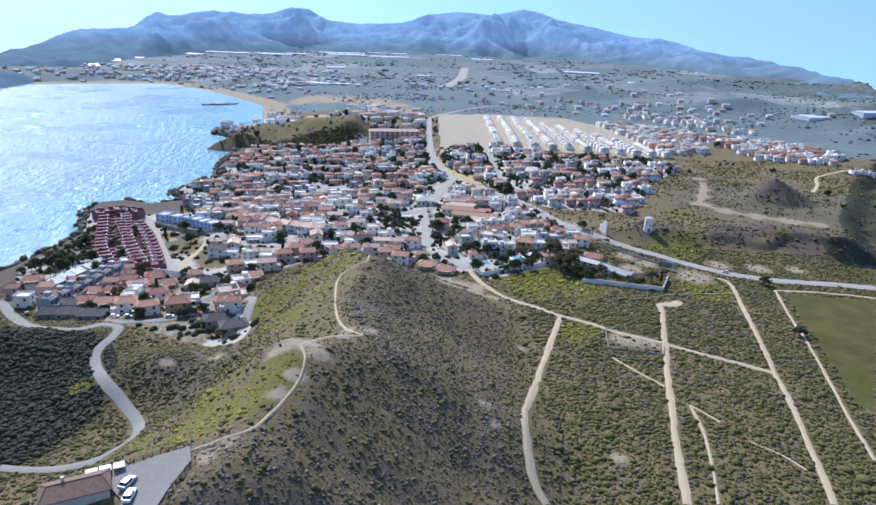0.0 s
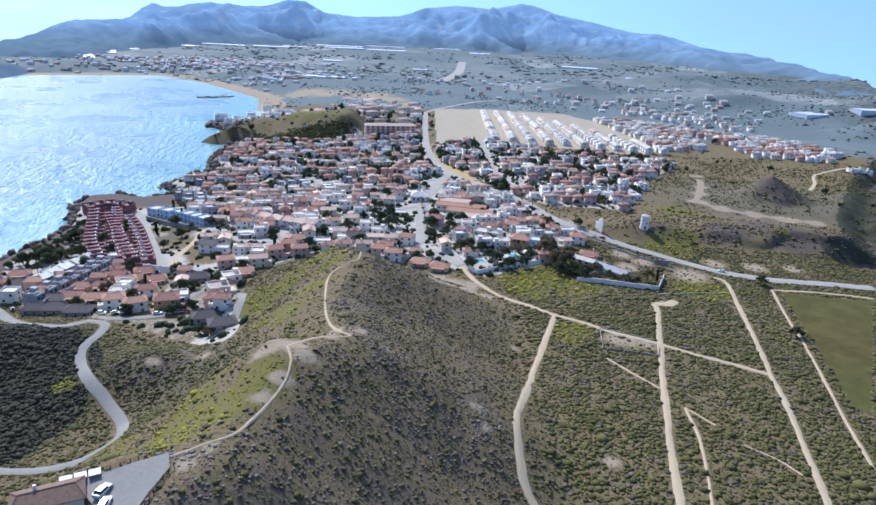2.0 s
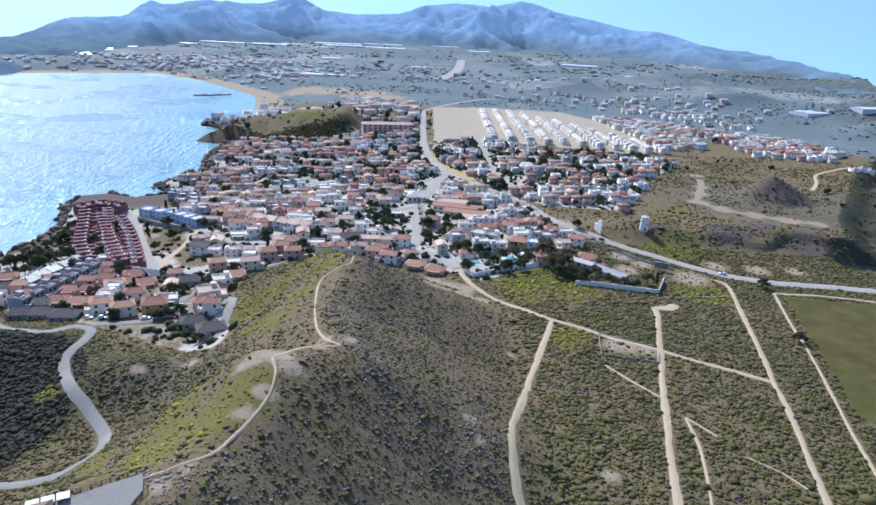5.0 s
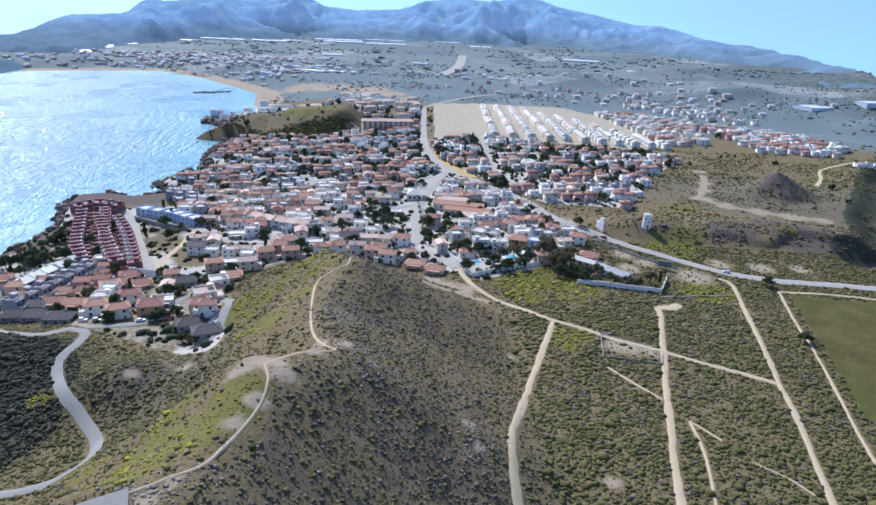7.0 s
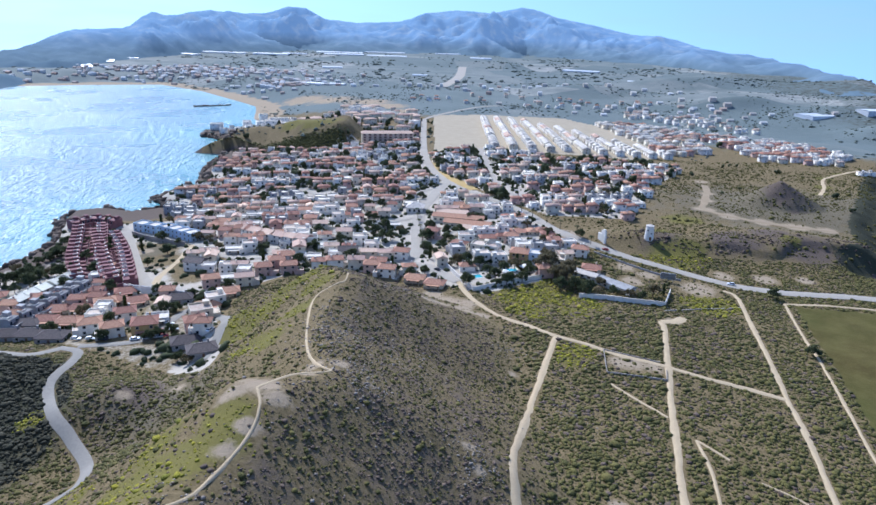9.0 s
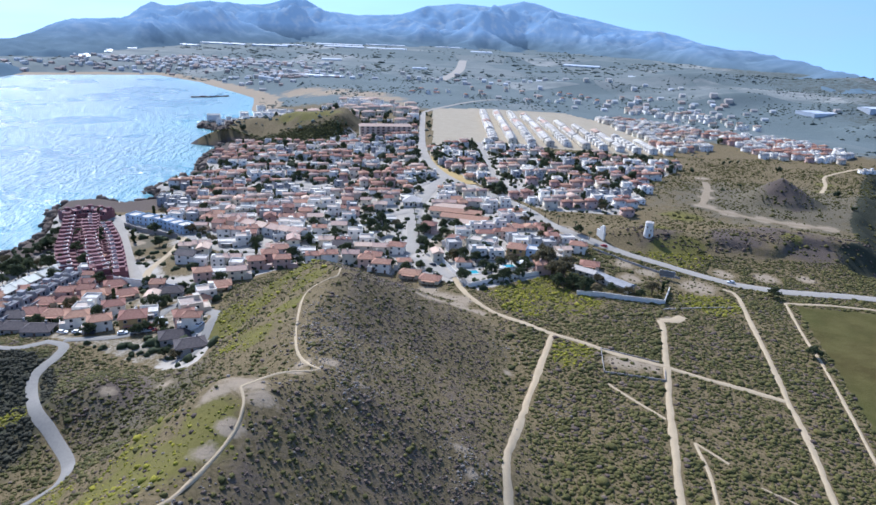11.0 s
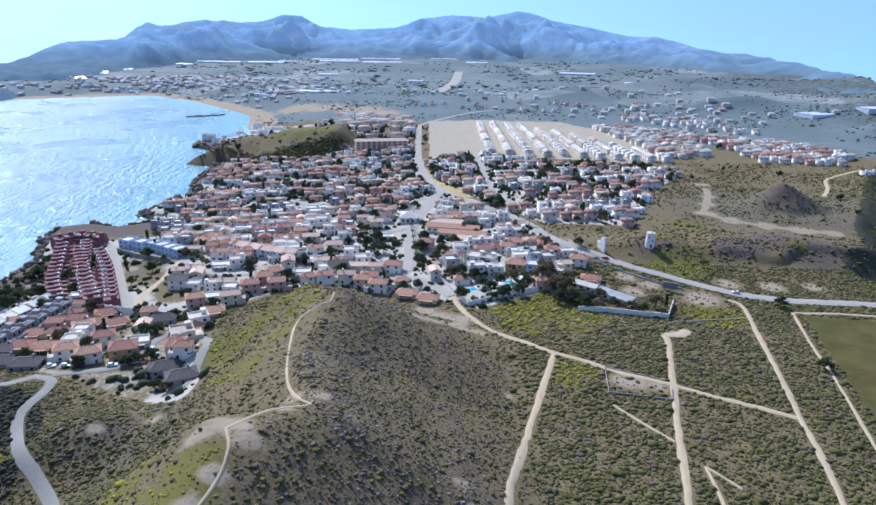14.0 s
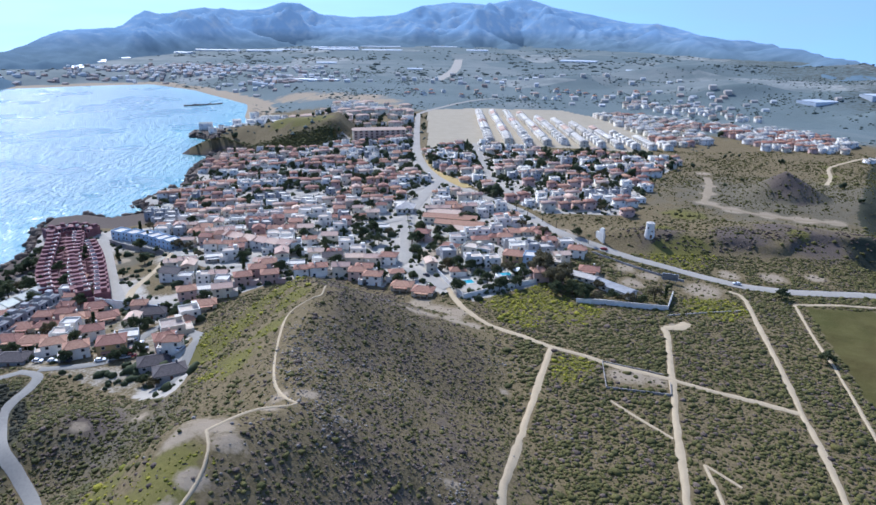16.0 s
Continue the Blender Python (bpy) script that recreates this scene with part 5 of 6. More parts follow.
    clumps("shore_rocks", "dark wet rocks along the shore", "rocks", x, y, rng.gamma(4, 0.4, len(x)) + 0.5, 0.8, DRY, seed=10, sink=0.6)
    x = np.linspace(-443, -389, 90)
    y = 1248 + (x + 443) * 0.685 + rng.normal(0, 1.5, 90)
    clumps("breakwater", "low dark stone breakwater in the bay", "breakwater", x, y, rng.gamma(4, 0.22, 90) + 0.9, 0.9, DRY, seed=11, sink=0.1, base=0.3)


plants()


def tree(label, height, spread_m, seed, leaf_m, column=False):
    """A trunk that forks into limbs, and a crown of leaf clumps with gaps."""
    rng = random.Random(seed)
    root = tagged(new("tree"), label, "tree")
    bm = bmesh.new()
    fork = height * (0.12 if column else 0.32)
    limb(bm, (0, 0, -0.8), (0.1, 0, fork), 0.035 * height, 0.024 * height, 8)
    heads = []
    for i in range(14 if not column else 12):
        if column:
            z = height * (0.12 + 0.85 * i / 12)
            r = spread_m * (1 - 0.75 * i / 12) * 0.5
            a = i * 2.4
            c = Vector((r * math.cos(a) * 0.5, r * math.sin(a) * 0.5, z))
        else:
            a, r = i * 2.4 + rng.uniform(-0.4, 0.4), spread_m * math.sqrt((i + 0.5) / 14) * rng.uniform(0.75, 1.1)
            c = Vector((r * math.cos(a), r * math.sin(a), height * (0.84 - 0.34 * (r / spread_m) ** 2) * rng.uniform(0.72, 1.08)))
        heads.append(c)
        limb(bm, (0.1, 0, fork * 0.95), c, 0.012 * height, 0.004 * height, 4)
    part("trunk", bm, BARK, root)
    bm = bmesh.new()
    size = spread_m * (0.36 if not column else 0.42)
    for c in heads:
        for k in range(60):
            way = Vector((rng.gauss(0, 1), rng.gauss(0, 1), rng.gauss(0, 0.75))).normalized()
            p = c + way * size * rng.uniform(0.35, 1.05)
            n = (way + Vector((rng.uniform(-0.7, 0.7), rng.uniform(-0.7, 0.7), rng.uniform(-0.3, 0.9)))).normalized()
            a = n.orthogonal().normalized() * rng.uniform(0.3, 0.62) * (0.5 + 0.07 * height)
            b = n.cross(a) * rng.uniform(0.5, 0.9)
            tip = n * 0.12
            solid(bm, [p - a, p - b * 0.6 + tip, p + a, p + b + tip], [(0, 1, 2, 3)])
    part("crown", bm, leaf_m, root)
    return root


def palm(label, height, seed):
    rng = random.Random(seed)
    root = tagged(new("palm_tree"), label, "palm")
    bm = bmesh.new()
    limb(bm, (0, 0, -0.6), (0.15, 0, height * 0.5), 0.26, 0.2, 8)
    limb(bm, (0.15, 0, height * 0.5), (0.1, 0, height), 0.2, 0.17, 8)
    part("trunk", bm, BARK, root)
    for i in range(16):
        bm = bmesh.new()
        length, droop = rng.uniform(1.8, 2.5), rng.uniform(0.5, 1.4)
        last = None
        for k in range(6):
            s = k / 5
            w = 0.32 * math.sin(math.pi * (0.15 + 0.83 * s))
            row = [bm.verts.new((length * s, -w, 0.9 * s - droop * 1.9 * s * s - 0.1)), bm.verts.new((length * s, 0, 0.9 * s - droop * 1.9 * s * s)), bm.verts.new((length * s, w, 0.9 * s - droop * 1.9 * s * s - 0.1))]
            if last:
                bm.faces.new((last[0], row[0], row[1], last[1]))
                bm.faces.new((last[1], row[1], row[2], last[2]))
            last = row
        part("frond", bm, TREE_LEAF, root, at=pose(0.1, 0, height, 0, 0, i * 137.5))
    return root


TREES = [tree("dark evergreen tree with a broad crown", 7.5, 3.4, 1, GARDEN_LEAF), tree("small dark garden tree", 5.0, 2.4, 2, GARDEN_LEAF), tree("olive-green tree with a loose crown", 6.5, 3.2, 3, OLIVE_LEAF),
         tree("tall brownish eucalyptus tree", 11.5, 4.6, 4, OLIVE_LEAF), tree("slender dark cypress tree", 8.5, 1.7, 5, TREE_LEAF, True)]
PALM = palm("palm tree with arching fronds", 6.5, 6)
STANDING = []


def plant(k, x, y, group, seed=0, grow=1.0):
    STANDING.append((x, y))
    ob = set_down(PALM if k < 0 else TREES[k], x, y, (seed * 77) % 360, group, 0.05)
    ob.scale = (grow, grow, grow)
    return ob


GROVE = [(71, 369), (78, 375), (80, 357), (70, 388), (84, 351), (91, 351), (99, 353), (108, 352), (114, 351), (121, 356), (128, 360), (95, 366), (87, 356), (72, 357), (76, 366), (66, 380), (103, 352)]
for i, (x, y) in enumerate(GROVE):
    plant((3, 3, 0, 3, 0, 2, 0, 2, 0, 3, 4, 2, 0, 0, 3, 3, 2)[i], x, y, "trees round the walled farm", i, (1.02 if x < 90 else 0.72) + 0.06 * (i % 4))
TOWN_TREES = [(-82, 428), (-4, 439), (42, 396), (34, 376), (18, 394), (-45, 398), (-223, 384), (-225, 376), (-231, 372), (-218, 386), (-238, 442), (-232, 418), (-242, 364), (-145, 308), (-165, 322), (-9, 372), (58, 376), (46, 366),
              (99, 446), (79, 452), (62, 483), (71, 478), (-39, 472), (-31, 465), (-20, 458), (-25, 441), (-36, 452), (-28, 432), (30, 388), (50, 384), (24, 384), (38, 368), (175, 295), (190, 366), (67, 470)]
for i, (x, y) in enumerate(TOWN_TREES):
    plant((0, 0, 1, 0, 2)[i % 5], x, y, "trees in squares and gardens", i, 0.9 + 0.12 * (i % 3))
for i in range(6):
    plant(0, -236 + 4.5 * i + (i % 2) * 3, 368 + 7 * (i % 3), "dark trees above the shore", i, 1.25)
for i in range(9):
    plant(1, -236 + 1.5 * i, 405 + 7 * i, "bushy trees on the shore slope", i, 1.1)
rng = random.Random(77)
tries = np.array([(rng.uniform(-240, 270), rng.uniform(260, 880)) for _ in range(1500)])
ok = (inside(tries[:, 0], tries[:, 1], OLDTOWN) | inside(tries[:, 0], tries[:, 1], NEWTOWN)) & ~on_way(tries[:, 0], tries[:, 1], 1.5) & off_hills(tries[:, 0], tries[:, 1])
count = 0
for x, y in tries[ok].tolist():
    if count < 360 and all((x - a) ** 2 + (y - b) ** 2 > 42 for a, b in HOMES) and all((x - a) ** 2 + (y - b) ** 2 > 12 for a, b in STANDING):
        plant(rng.choice((0, 0, 0, 1, 1, 2, 4)), x, y, "garden trees of the town", count, rng.uniform(0.7, 1.15))
        count += 1
for i in range(9):
    plant(-1, 104 - 7.5 * i + (i % 2), 436 + 15.5 * i - (i % 3), "palms along the highway", i, 0.95 + 0.05 * (i % 3))
for i in range(7):
    plant(-1, -3 - 1.2 * i, 420 + 13 * i, "palms along the street", i + 20, 0.9)

# ---- special buildings ----
def stepped_unit(label, wall_m, deck_m, w=7.0, d=11.0):
    """A terraced holiday unit: two stepped storeys with parapets and a stair wall."""
    root = tagged(new("terraced_house"), label, "house")
    part("wall", boxes((-w / 2, w / 2, -d / 2, d / 2, -5, 3.0), (-w / 2, w / 2, -d / 2 + 3.5, d / 2, 3.0, 5.9), (-w / 2, -w / 2 + 0.25, -d / 2, -d / 2 + 3.5, 3.0, 4.1), (w / 2 - 0.25, w / 2, -d / 2, -d / 2 + 3.5, 3.0, 4.1), (-w / 2, w / 2, d / 2 - 0.25, d / 2, 5.9, 6.7), (-w / 2, -w / 2 + 0.25, -d / 2 + 3.5, d / 2 - 0.25, 5.9, 6.9)), wall_m, root)
    part("deck", boxes((-w / 2 + 0.25, w / 2, -d / 2 + 3.5, d / 2 - 0.25, 5.904, 5.98), (-w / 2 + 0.25, w / 2 - 0.25, -d / 2, -d / 2 + 3.5, 3.004, 3.08)), deck_m, root)
    part("parapet", boxes((-w / 2 + 0.25, w / 2 - 0.25, -d / 2, -d / 2 + 0.25, 3.08, 4.05)), wall_m, root)
    part("stair_hut", boxes((w * 0.08, w * 0.42, d * 0.12, d * 0.38, 5.98, 8.1), (w * 0.05, w * 0.45, d * 0.10, d * 0.40, 8.1, 8.25)), wall_m, root)
    part("pergola", boxes((-w * 0.42, 0, -d * 0.12, -d * 0.09, 7.2, 7.35), (-w * 0.42, -w * 0.4, -d * 0.12, d * 0.12, 5.98, 7.35)), WHITE, root, "white beam")
    for i, u in enumerate((-w * 0.27, w * 0.2)):
        f = part("window", boxes((u - 0.8, u + 0.8, -d / 2 + 3.42, -d / 2 + 3.52, 3.2, 5.3)), FRAME, root)
        part("pane", boxes((u - 0.7, u + 0.7, -d / 2 + 3.40, -d / 2 + 3.46, 3.3, 5.2)), GLASS, f)
        f = part("window", boxes((u - 0.75, u + 0.75, -d / 2 - 0.08, -d / 2 + 0.02, 0.3, 2.3)), FRAME, root)
        part("pane", boxes((u - 0.65, u + 0.65, -d / 2 - 0.10, -d / 2 - 0.04, 0.4, 2.2)), GLASS, f)
    return root


RED_UNIT = stepped_unit("maroon terraced holiday house with roof deck and white pergola", MAROON, plain("maroon_deck", (0.17, 0.075, 0.077), (0.28, 0.14, 0.135), 0.5, vary=0.2))
PALE_UNIT = house("terraced house with a long pale sloping roof", 6.6, 8, 2, "gable", GREY_WALL, plain("cream_roof", (0.58, 0.55, 0.44), (0.74, 0.71, 0.60), 0.6), False, None, False, 33)
GREY_UNIT = stepped_unit("grey-roofed terraced house with stepped walls", GREY_WALL, plain("grey_deck", (0.13, 0.13, 0.14), (0.23, 0.22, 0.22), 0.5))
LINER = house("pale blue apartment house with rows of windows", 9, 9, 2, "flat", BLUE, PALE_DECK, True, None, False, 31)
ARCADE = house("white stepped row house with a pink tile roof", 8, 9, 2, "gable", WHITE, PALE_TILE, True, None, False, 32)


def terrace(proto, line, gap, face, group, drop=0.15):
    pts = smooth_line(line, gap)
    for i in range(len(pts)):
        a, b = pts[max(0, i - 1)], pts[min(len(pts) - 1, i + 1)]
        way = math.degrees(math.atan2(b[1] - a[1], b[0] - a[0]))
        set_down(proto, float(pts[i][0]), float(pts[i][1]), way + face, group, drop)


terrace(RED_UNIT, [(-243, 470), (-225, 431), (-211, 401), (-194, 374)], 7.2, 180, "maroon terraces above the sea")
terrace(RED_UNIT, [(-231, 471), (-212, 431), (-197, 400), (-180, 372)], 7.2, 0, "maroon terraces above the sea")
terrace(RED_UNIT, [(-224, 456), (-204, 422), (-187, 393), (-170, 366)], 7.2, 180, "maroon terraces above the sea")
terrace(RED_UNIT, [(-213, 452), (-194, 422), (-177, 391), (-163, 364)], 7.2, 0, "maroon terraces above the sea")
terrace(RED_UNIT, [(-253, 480), (-243, 489), (-228, 484)], 7.2, 0, "maroon terraces above the sea")
terrace(PALE_UNIT, [(-207, 337), (-204, 353), (-199, 372)], 6.7, 0, "long white terrace by the shore")
terrace(GREY_UNIT, [(-193, 309), (-189, 335), (-185, 360)], 7.2, 0, "grey terrace by the shore")
terrace(LINER, [(-203, 477), (-181, 467), (-158, 450)], 9.0, 0, "pale blue apartments above the road")
terrace(ARCADE, [(-125, 456), (-113, 447), (-95, 436), (-79, 428)], 8.2, 0, "row houses with pink roofs")


def wall_run(name, label, category, pts, high, material, thick=0.35, cap=None, step_m=4.0):
    """A wall that follows the ground, panel by panel, with a coping."""
    root = tagged(new(name), label, category)
    line = []
    for a, b in zip(pts[:-1], pts[1:]):
        n = max(1, round(math.hypot(b[0] - a[0], b[1] - a[1]) / step_m))
        for i in range(n):
            p, q = [(a[0] + (b[0] - a[0]) * t / n, a[1] + (b[1] - a[1]) * t / n) for t in (i, i + 1)]
            line.append((p, q))
    root.location = (*pts[0], height_at(*pts[0]))
    for p, q in line:
        long = math.hypot(q[0] - p[0], q[1] - p[1])
        z = (height_at(*p) + height_at(*q)) / 2
        m = pose(p[0] - pts[0][0], p[1] - pts[0][1], z - root.location[2], 0, 0, math.degrees(math.atan2(q[1] - p[1], q[0] - p[0])))
        part("panel", boxes((0, long, -thick / 2, thick / 2, -1.2, high)), material, root, at=m)
        if cap:
            part("coping", boxes((-0.05, long + 0.05, -thick / 2 - 0.06, thick / 2 + 0.06, high + 0.003, high + 0.12)), cap, root, at=m)
    return root


wall_run("boundary_wall", "white garden wall round the villa", "wall", [(11, 389), (18, 369), (25, 350), (46, 362), (66, 373), (69, 397)], 2.3, WHITE, 0.35, PALE_DECK)
wall_run("boundary_wall", "high white wall round the farm", "wall", [(80, 347), (102, 346), (124, 344), (133, 364)], 2.5, WHITE, 0.4, PALE_DECK)
wall_run("boundary_wall", "low wall along the highway", "wall", [(104, 424), (118, 408), (134, 393), (146, 385)], 1.1, GREY_WALL)
wall_run("plot_wall", "low stone wall round an empty plot", "wall", [(79, 286), (76, 265.5), (99, 261.5), (101.5, 270)], 0.8, STONE, 0.25)
wall_run("plot_wall", "low stone wall beside the track", "wall", [(79, 286), (90, 281), (101, 276.5)], 0.6, STONE, 0.25)
wall_run("retaining_wall", "pale retaining wall below the terraces", "wall", [(-162, 358), (-142, 349), (-121, 340)], 4.2, WHITE, 0.6, GREY_WALL)
wall_run("retaining_wall", "dark wall under the white apartments", "wall", [(-206, 466), (-186, 452), (-158, 436)], 3.0, STONE, 0.5)
wall_run("field_wall", "low stone wall across the field", "wall", [(122, 338), (146, 345), (166, 350)], 0.5, STONE, 0.4)


def shed(label, w, d, h, wall_m, roof_m):
    root = tagged(new("shed"), label, "building")
    part("wall", boxes((-w / 2, w / 2, -d / 2, d / 2, -3, h)), wall_m, root)
    part("roof", hip_roof(w, d, h + 0.16, d * 0.2, 0.6, 1.0), roof_m, root)
    for i in range(int(w / 4)):
        f = part("window", boxes((-0.9, 0.9, -0.08, 0.02, 1.0, 2.3)), FRAME, root, at=pose(-w / 2 + 2 + 4 * i, -d / 2, 0))
        part("pane", boxes((-0.8, 0.8, -0.10, -0.03, 1.1, 2.2)), GLASS, f)
    return root


def stand(root, x, y, turn, sink=0.1):
    root.matrix_basis = pose(x, y, height_at(x, y) - sink, 0, 0, turn)
    return root


stand(shed("long hall with a red tiled roof", 36, 9, 3.6, CREAM, TILE), 20, 484, -12)
stand(shed("long hall with a dark red tiled roof", 32, 9, 3.4, CREAM, TILE), 26, 471, -14)
stand(shed("low hall with an ochre roof", 22, 10, 3.2, OCHRE, PALE_TILE), 16, 497, -10)
stand(shed("low market hall with faded tiles", 24, 8, 3.2, WHITE, PALE_TILE), 34, 458, -18)
stand(shed("long white farm building with a grey roof", 25, 7, 3.2, WHITE, GREY_WALL), 102, 366, -50)
stand(shed("white stable beside the farm wall", 14, 6, 2.8, WHITE, PALE_DECK), 90, 378, -40)


def chapel():
    root = tagged(new("pavilion"), "white pavilion with a pyramid roof", "building")
    part("wall", boxes((-6, 6, -6, 6, -2, 3.6)), WHITE, root)
    part("roof", hip_roof(12, 12, 3.8, 3.4, 0.8, 0.02, 0.25), PALE_DECK, root, "bright pale metal roof")
    for s in range(4):
        for u in (-3.5, 0, 3.5):
            f = part("window", boxes((u - 0.9, u + 0.9, -6.1, -5.98, 0.6, 2.8)), FRAME, root, at=pose(0, 0, 0, 0, 0, 90 * s))
            part("pane", boxes((u - 0.8, u + 0.8, -6.13, -6.06, 0.7, 2.7)), GLASS, f)
    return root


stand(chapel(), -12, 511, -5)


def windmill():
    root = tagged(new("windmill_tower"), "old white windmill tower without sails", "tower")
    part("tower", cylinder(3.1, 2.45, -1, 8.2, 20), WHITE, root)
    part("parapet", cylinder(2.6, 2.6, 8.2, 8.75, 20), WHITE, root)
    part("cap", cylinder(2.2, 0.4, 8.75, 9.5, 20), PALE_DECK, root)
    part("door", boxes((-0.6, 0.6, -3.12, -2.6, -0.4, 1.9)), DOOR, root)
    for z, a in ((3.6, 10), (5.6, 70), (5.6, -40)):
        part("window", boxes((-0.35, 0.35, -2.95, -2.4, z, z + 0.9)), GLASS, root, at=pose(0, 0, 0, 0, 0, a))
    return root


stand(windmill(), 142.5, 441, 0, 0.3)


def billboard():
    root = tagged(new("billboard"), "roadside billboard seen from its dark back", "sign")
    part("panel", boxes((-4, 4, -0.12, 0.12, 1.6, 5.0)), METAL, root)
    part("frame", boxes((-4.15, 4.15, -0.16, 0.16, 5.0, 5.15), (-4.15, 4.15, -0.16, 0.16, 1.45, 1.6), (-4.15, -4, -0.16, 0.16, 1.6, 5.0), (4, 4.15, -0.16, 0.16, 1.6, 5.0)), FRAME, root)
    for u in (-3, 0, 3):
        part("post", boxes((u - 0.12, u + 0.12, 0.12, 0.36, -1, 4.8)), METAL, root)
    return root


stand(billboard(), 137.5, 383, -25)


def gable_remnant():
    root = tagged(new("ruined_wall"), "tall white fragment of a ruined wall", "ruin")
    bm = boxes((-0.5, 0.5, -4, 4, -1, 5.0), (-0.5, 0.5, -4, 0.5, 5.0, 7.4), (-0.5, 0.5, -3.4, -1.2, 7.4, 8.6))
    part("wall", bm, WHITE, root)
    part("buttress", boxes((0.5, 1.3, -3.5, -2.6, -1, 4.0), (0.5, 1.3, 1.4, 2.3, -1, 3.2)), STONE, root)
    return root


stand(gable_remnant(), 112, 440, 20)


def hotel_block():
    root = tagged(new("apartment_block"), "long brown-cream apartment block with balconies", "building")
    part("wall", boxes((-30, 30, -6, 6, -3, 12)), CREAM, root)
    part("roof", hip_roof(60, 12, 12.2, 2.4, 0.8, 0.9), PALE_TILE, root)
    for i, s in itertools.product(range(10), range(4)):
        b = part("balcony", boxes((-2.2, 2.2, -7.4, -6, 0.0, 0.2), (-2.2, 2.2, -7.4, -7.25, 0.2, 1.1)), PINK, root, at=pose(-27 + 6 * i, 0, 3 * s))
        part("pane", boxes((-1.4, 1.4, -6.06, -5.98, 0.3, 2.3)), GLASS, b)
    return root


stand(hotel_block(), -58, 812, 12)


def restaurant():
    root = tagged(new("restaurant"), "lookout bar with a brown shingle roof beside the car park", "building")
    part("wall", boxes((-6, 6, -3.2, 3.2, -4, 2.5)), CREAM, root)
    part("roof", hip_roof(12, 6.4, 2.66, 1.5, 0.5, 0.75), plain("brown_shingle", (0.13, 0.075, 0.05), (0.22, 0.135, 0.095), 1.5, relief=0.6), root, "brown shingle roof")
    for i in range(3):
        part("awning", boxes((3 + 2.6 * i - 1.15, 3 + 2.6 * i + 1.15, 3.4, 5.6, 2.2 + 0.05 * i, 2.3 + 0.05 * i)), WHITE, root, "white canvas awning")
        part("pole", boxes((3 + 2.6 * i - 0.05, 3 + 2.6 * i + 0.05, 4.45, 4.55, -1, 2.2)), METAL, root)
    part("chimney", boxes((-2.3, -1.7, 0.6, 1.2, 2.5, 5.0)), CREAM, root)
    return root


stand(restaurant(), -70.5, 111, 28)
me = bpy.data.meshes.new("car_park")
ring = np.array(PARKING, float)
mid = ring.mean(0)
vs, fs = [], []
for k in range(len(ring)):
    a, b = ring[k], ring[(k + 1) % len(ring)]
    for i, j in itertools.product(range(8), range(8)):
        quad = []
        for s, t in ((i, j), (i + 1, j), (i + 1, j + 1), (i, j + 1)):
            p = mid + (a + (b - a) * t / 8 - mid) * s / 8
            quad.append(len(vs))
            vs.append((p[0], p[1], height_at(p[0], p[1]) + 0.42))
        fs.append(quad)
me.from_pydata(vs, [], fs)
me.materials.append(TAR)
tagged(new("car_park", me), "grey asphalt car park on the ridge", "car park", kind="structure")


def fence(pts, label):
    root = tagged(new("fence"), label, "fence")
    x0, y0 = pts[0]
    root.location = (x0, y0, height_at(x0, y0))
    line = smooth_line(pts, 1.6)
    for p, q in zip(line[:-1], line[1:]):
        zp, zq = height_at(*p) - root.location[2], height_at(*q) - root.location[2]
        part("post", boxes((-0.08, 0.08, -0.08, 0.08, -0.3, 1.15)), DOOR, root, at=pose(p[0] - x0, p[1] - y0, zp))
        bm = bmesh.new()
        for up in (0.5, 0.98):
            limb(bm, (p[0] - x0, p[1] - y0, zp + up), (q[0] - x0, q[1] - y0, zq + up), 0.06, 0.06, 5)
        part("rail", bm, DOOR, root)
    return root


fence([(-53, 127), (-60, 123), (-66, 119), (-70, 117)], "dark wooden post-and-rail fence by the car park")
fence([(-50.5, 122), (-51.5, 116), (-52, 109)], "low wooden fence at the edge of the slope")

def pool(x, y, w, d, turn):
    root = tagged(new("swimming_pool"), "turquoise swimming pool with a pale stone edge", "pool")
    part("rim", boxes((-w / 2 - 1, w / 2 + 1, -d / 2 - 1, -d / 2, -1, 0.3), (-w / 2 - 1, w / 2 + 1, d / 2, d / 2 + 1, -1, 0.3), (-w / 2 - 1, -w / 2, -d / 2, d / 2, -1, 0.3), (w / 2, w / 2 + 1, -d / 2, d / 2, -1, 0.3)), PALE_DECK, root)
    part("water", boxes((-w / 2, w / 2, -d / 2, d / 2, -1, 0.15)), plain("pool_water", (0.05, 0.30, 0.36), (0.09, 0.42, 0.46), 0.3, rough=0.08, spec=0.5, relief=0), root)
    return stand(root, x, y, turn, 0)


pool(27, 372, 8, 5, 20)
pool(48, 383, 7, 4.5, 10)


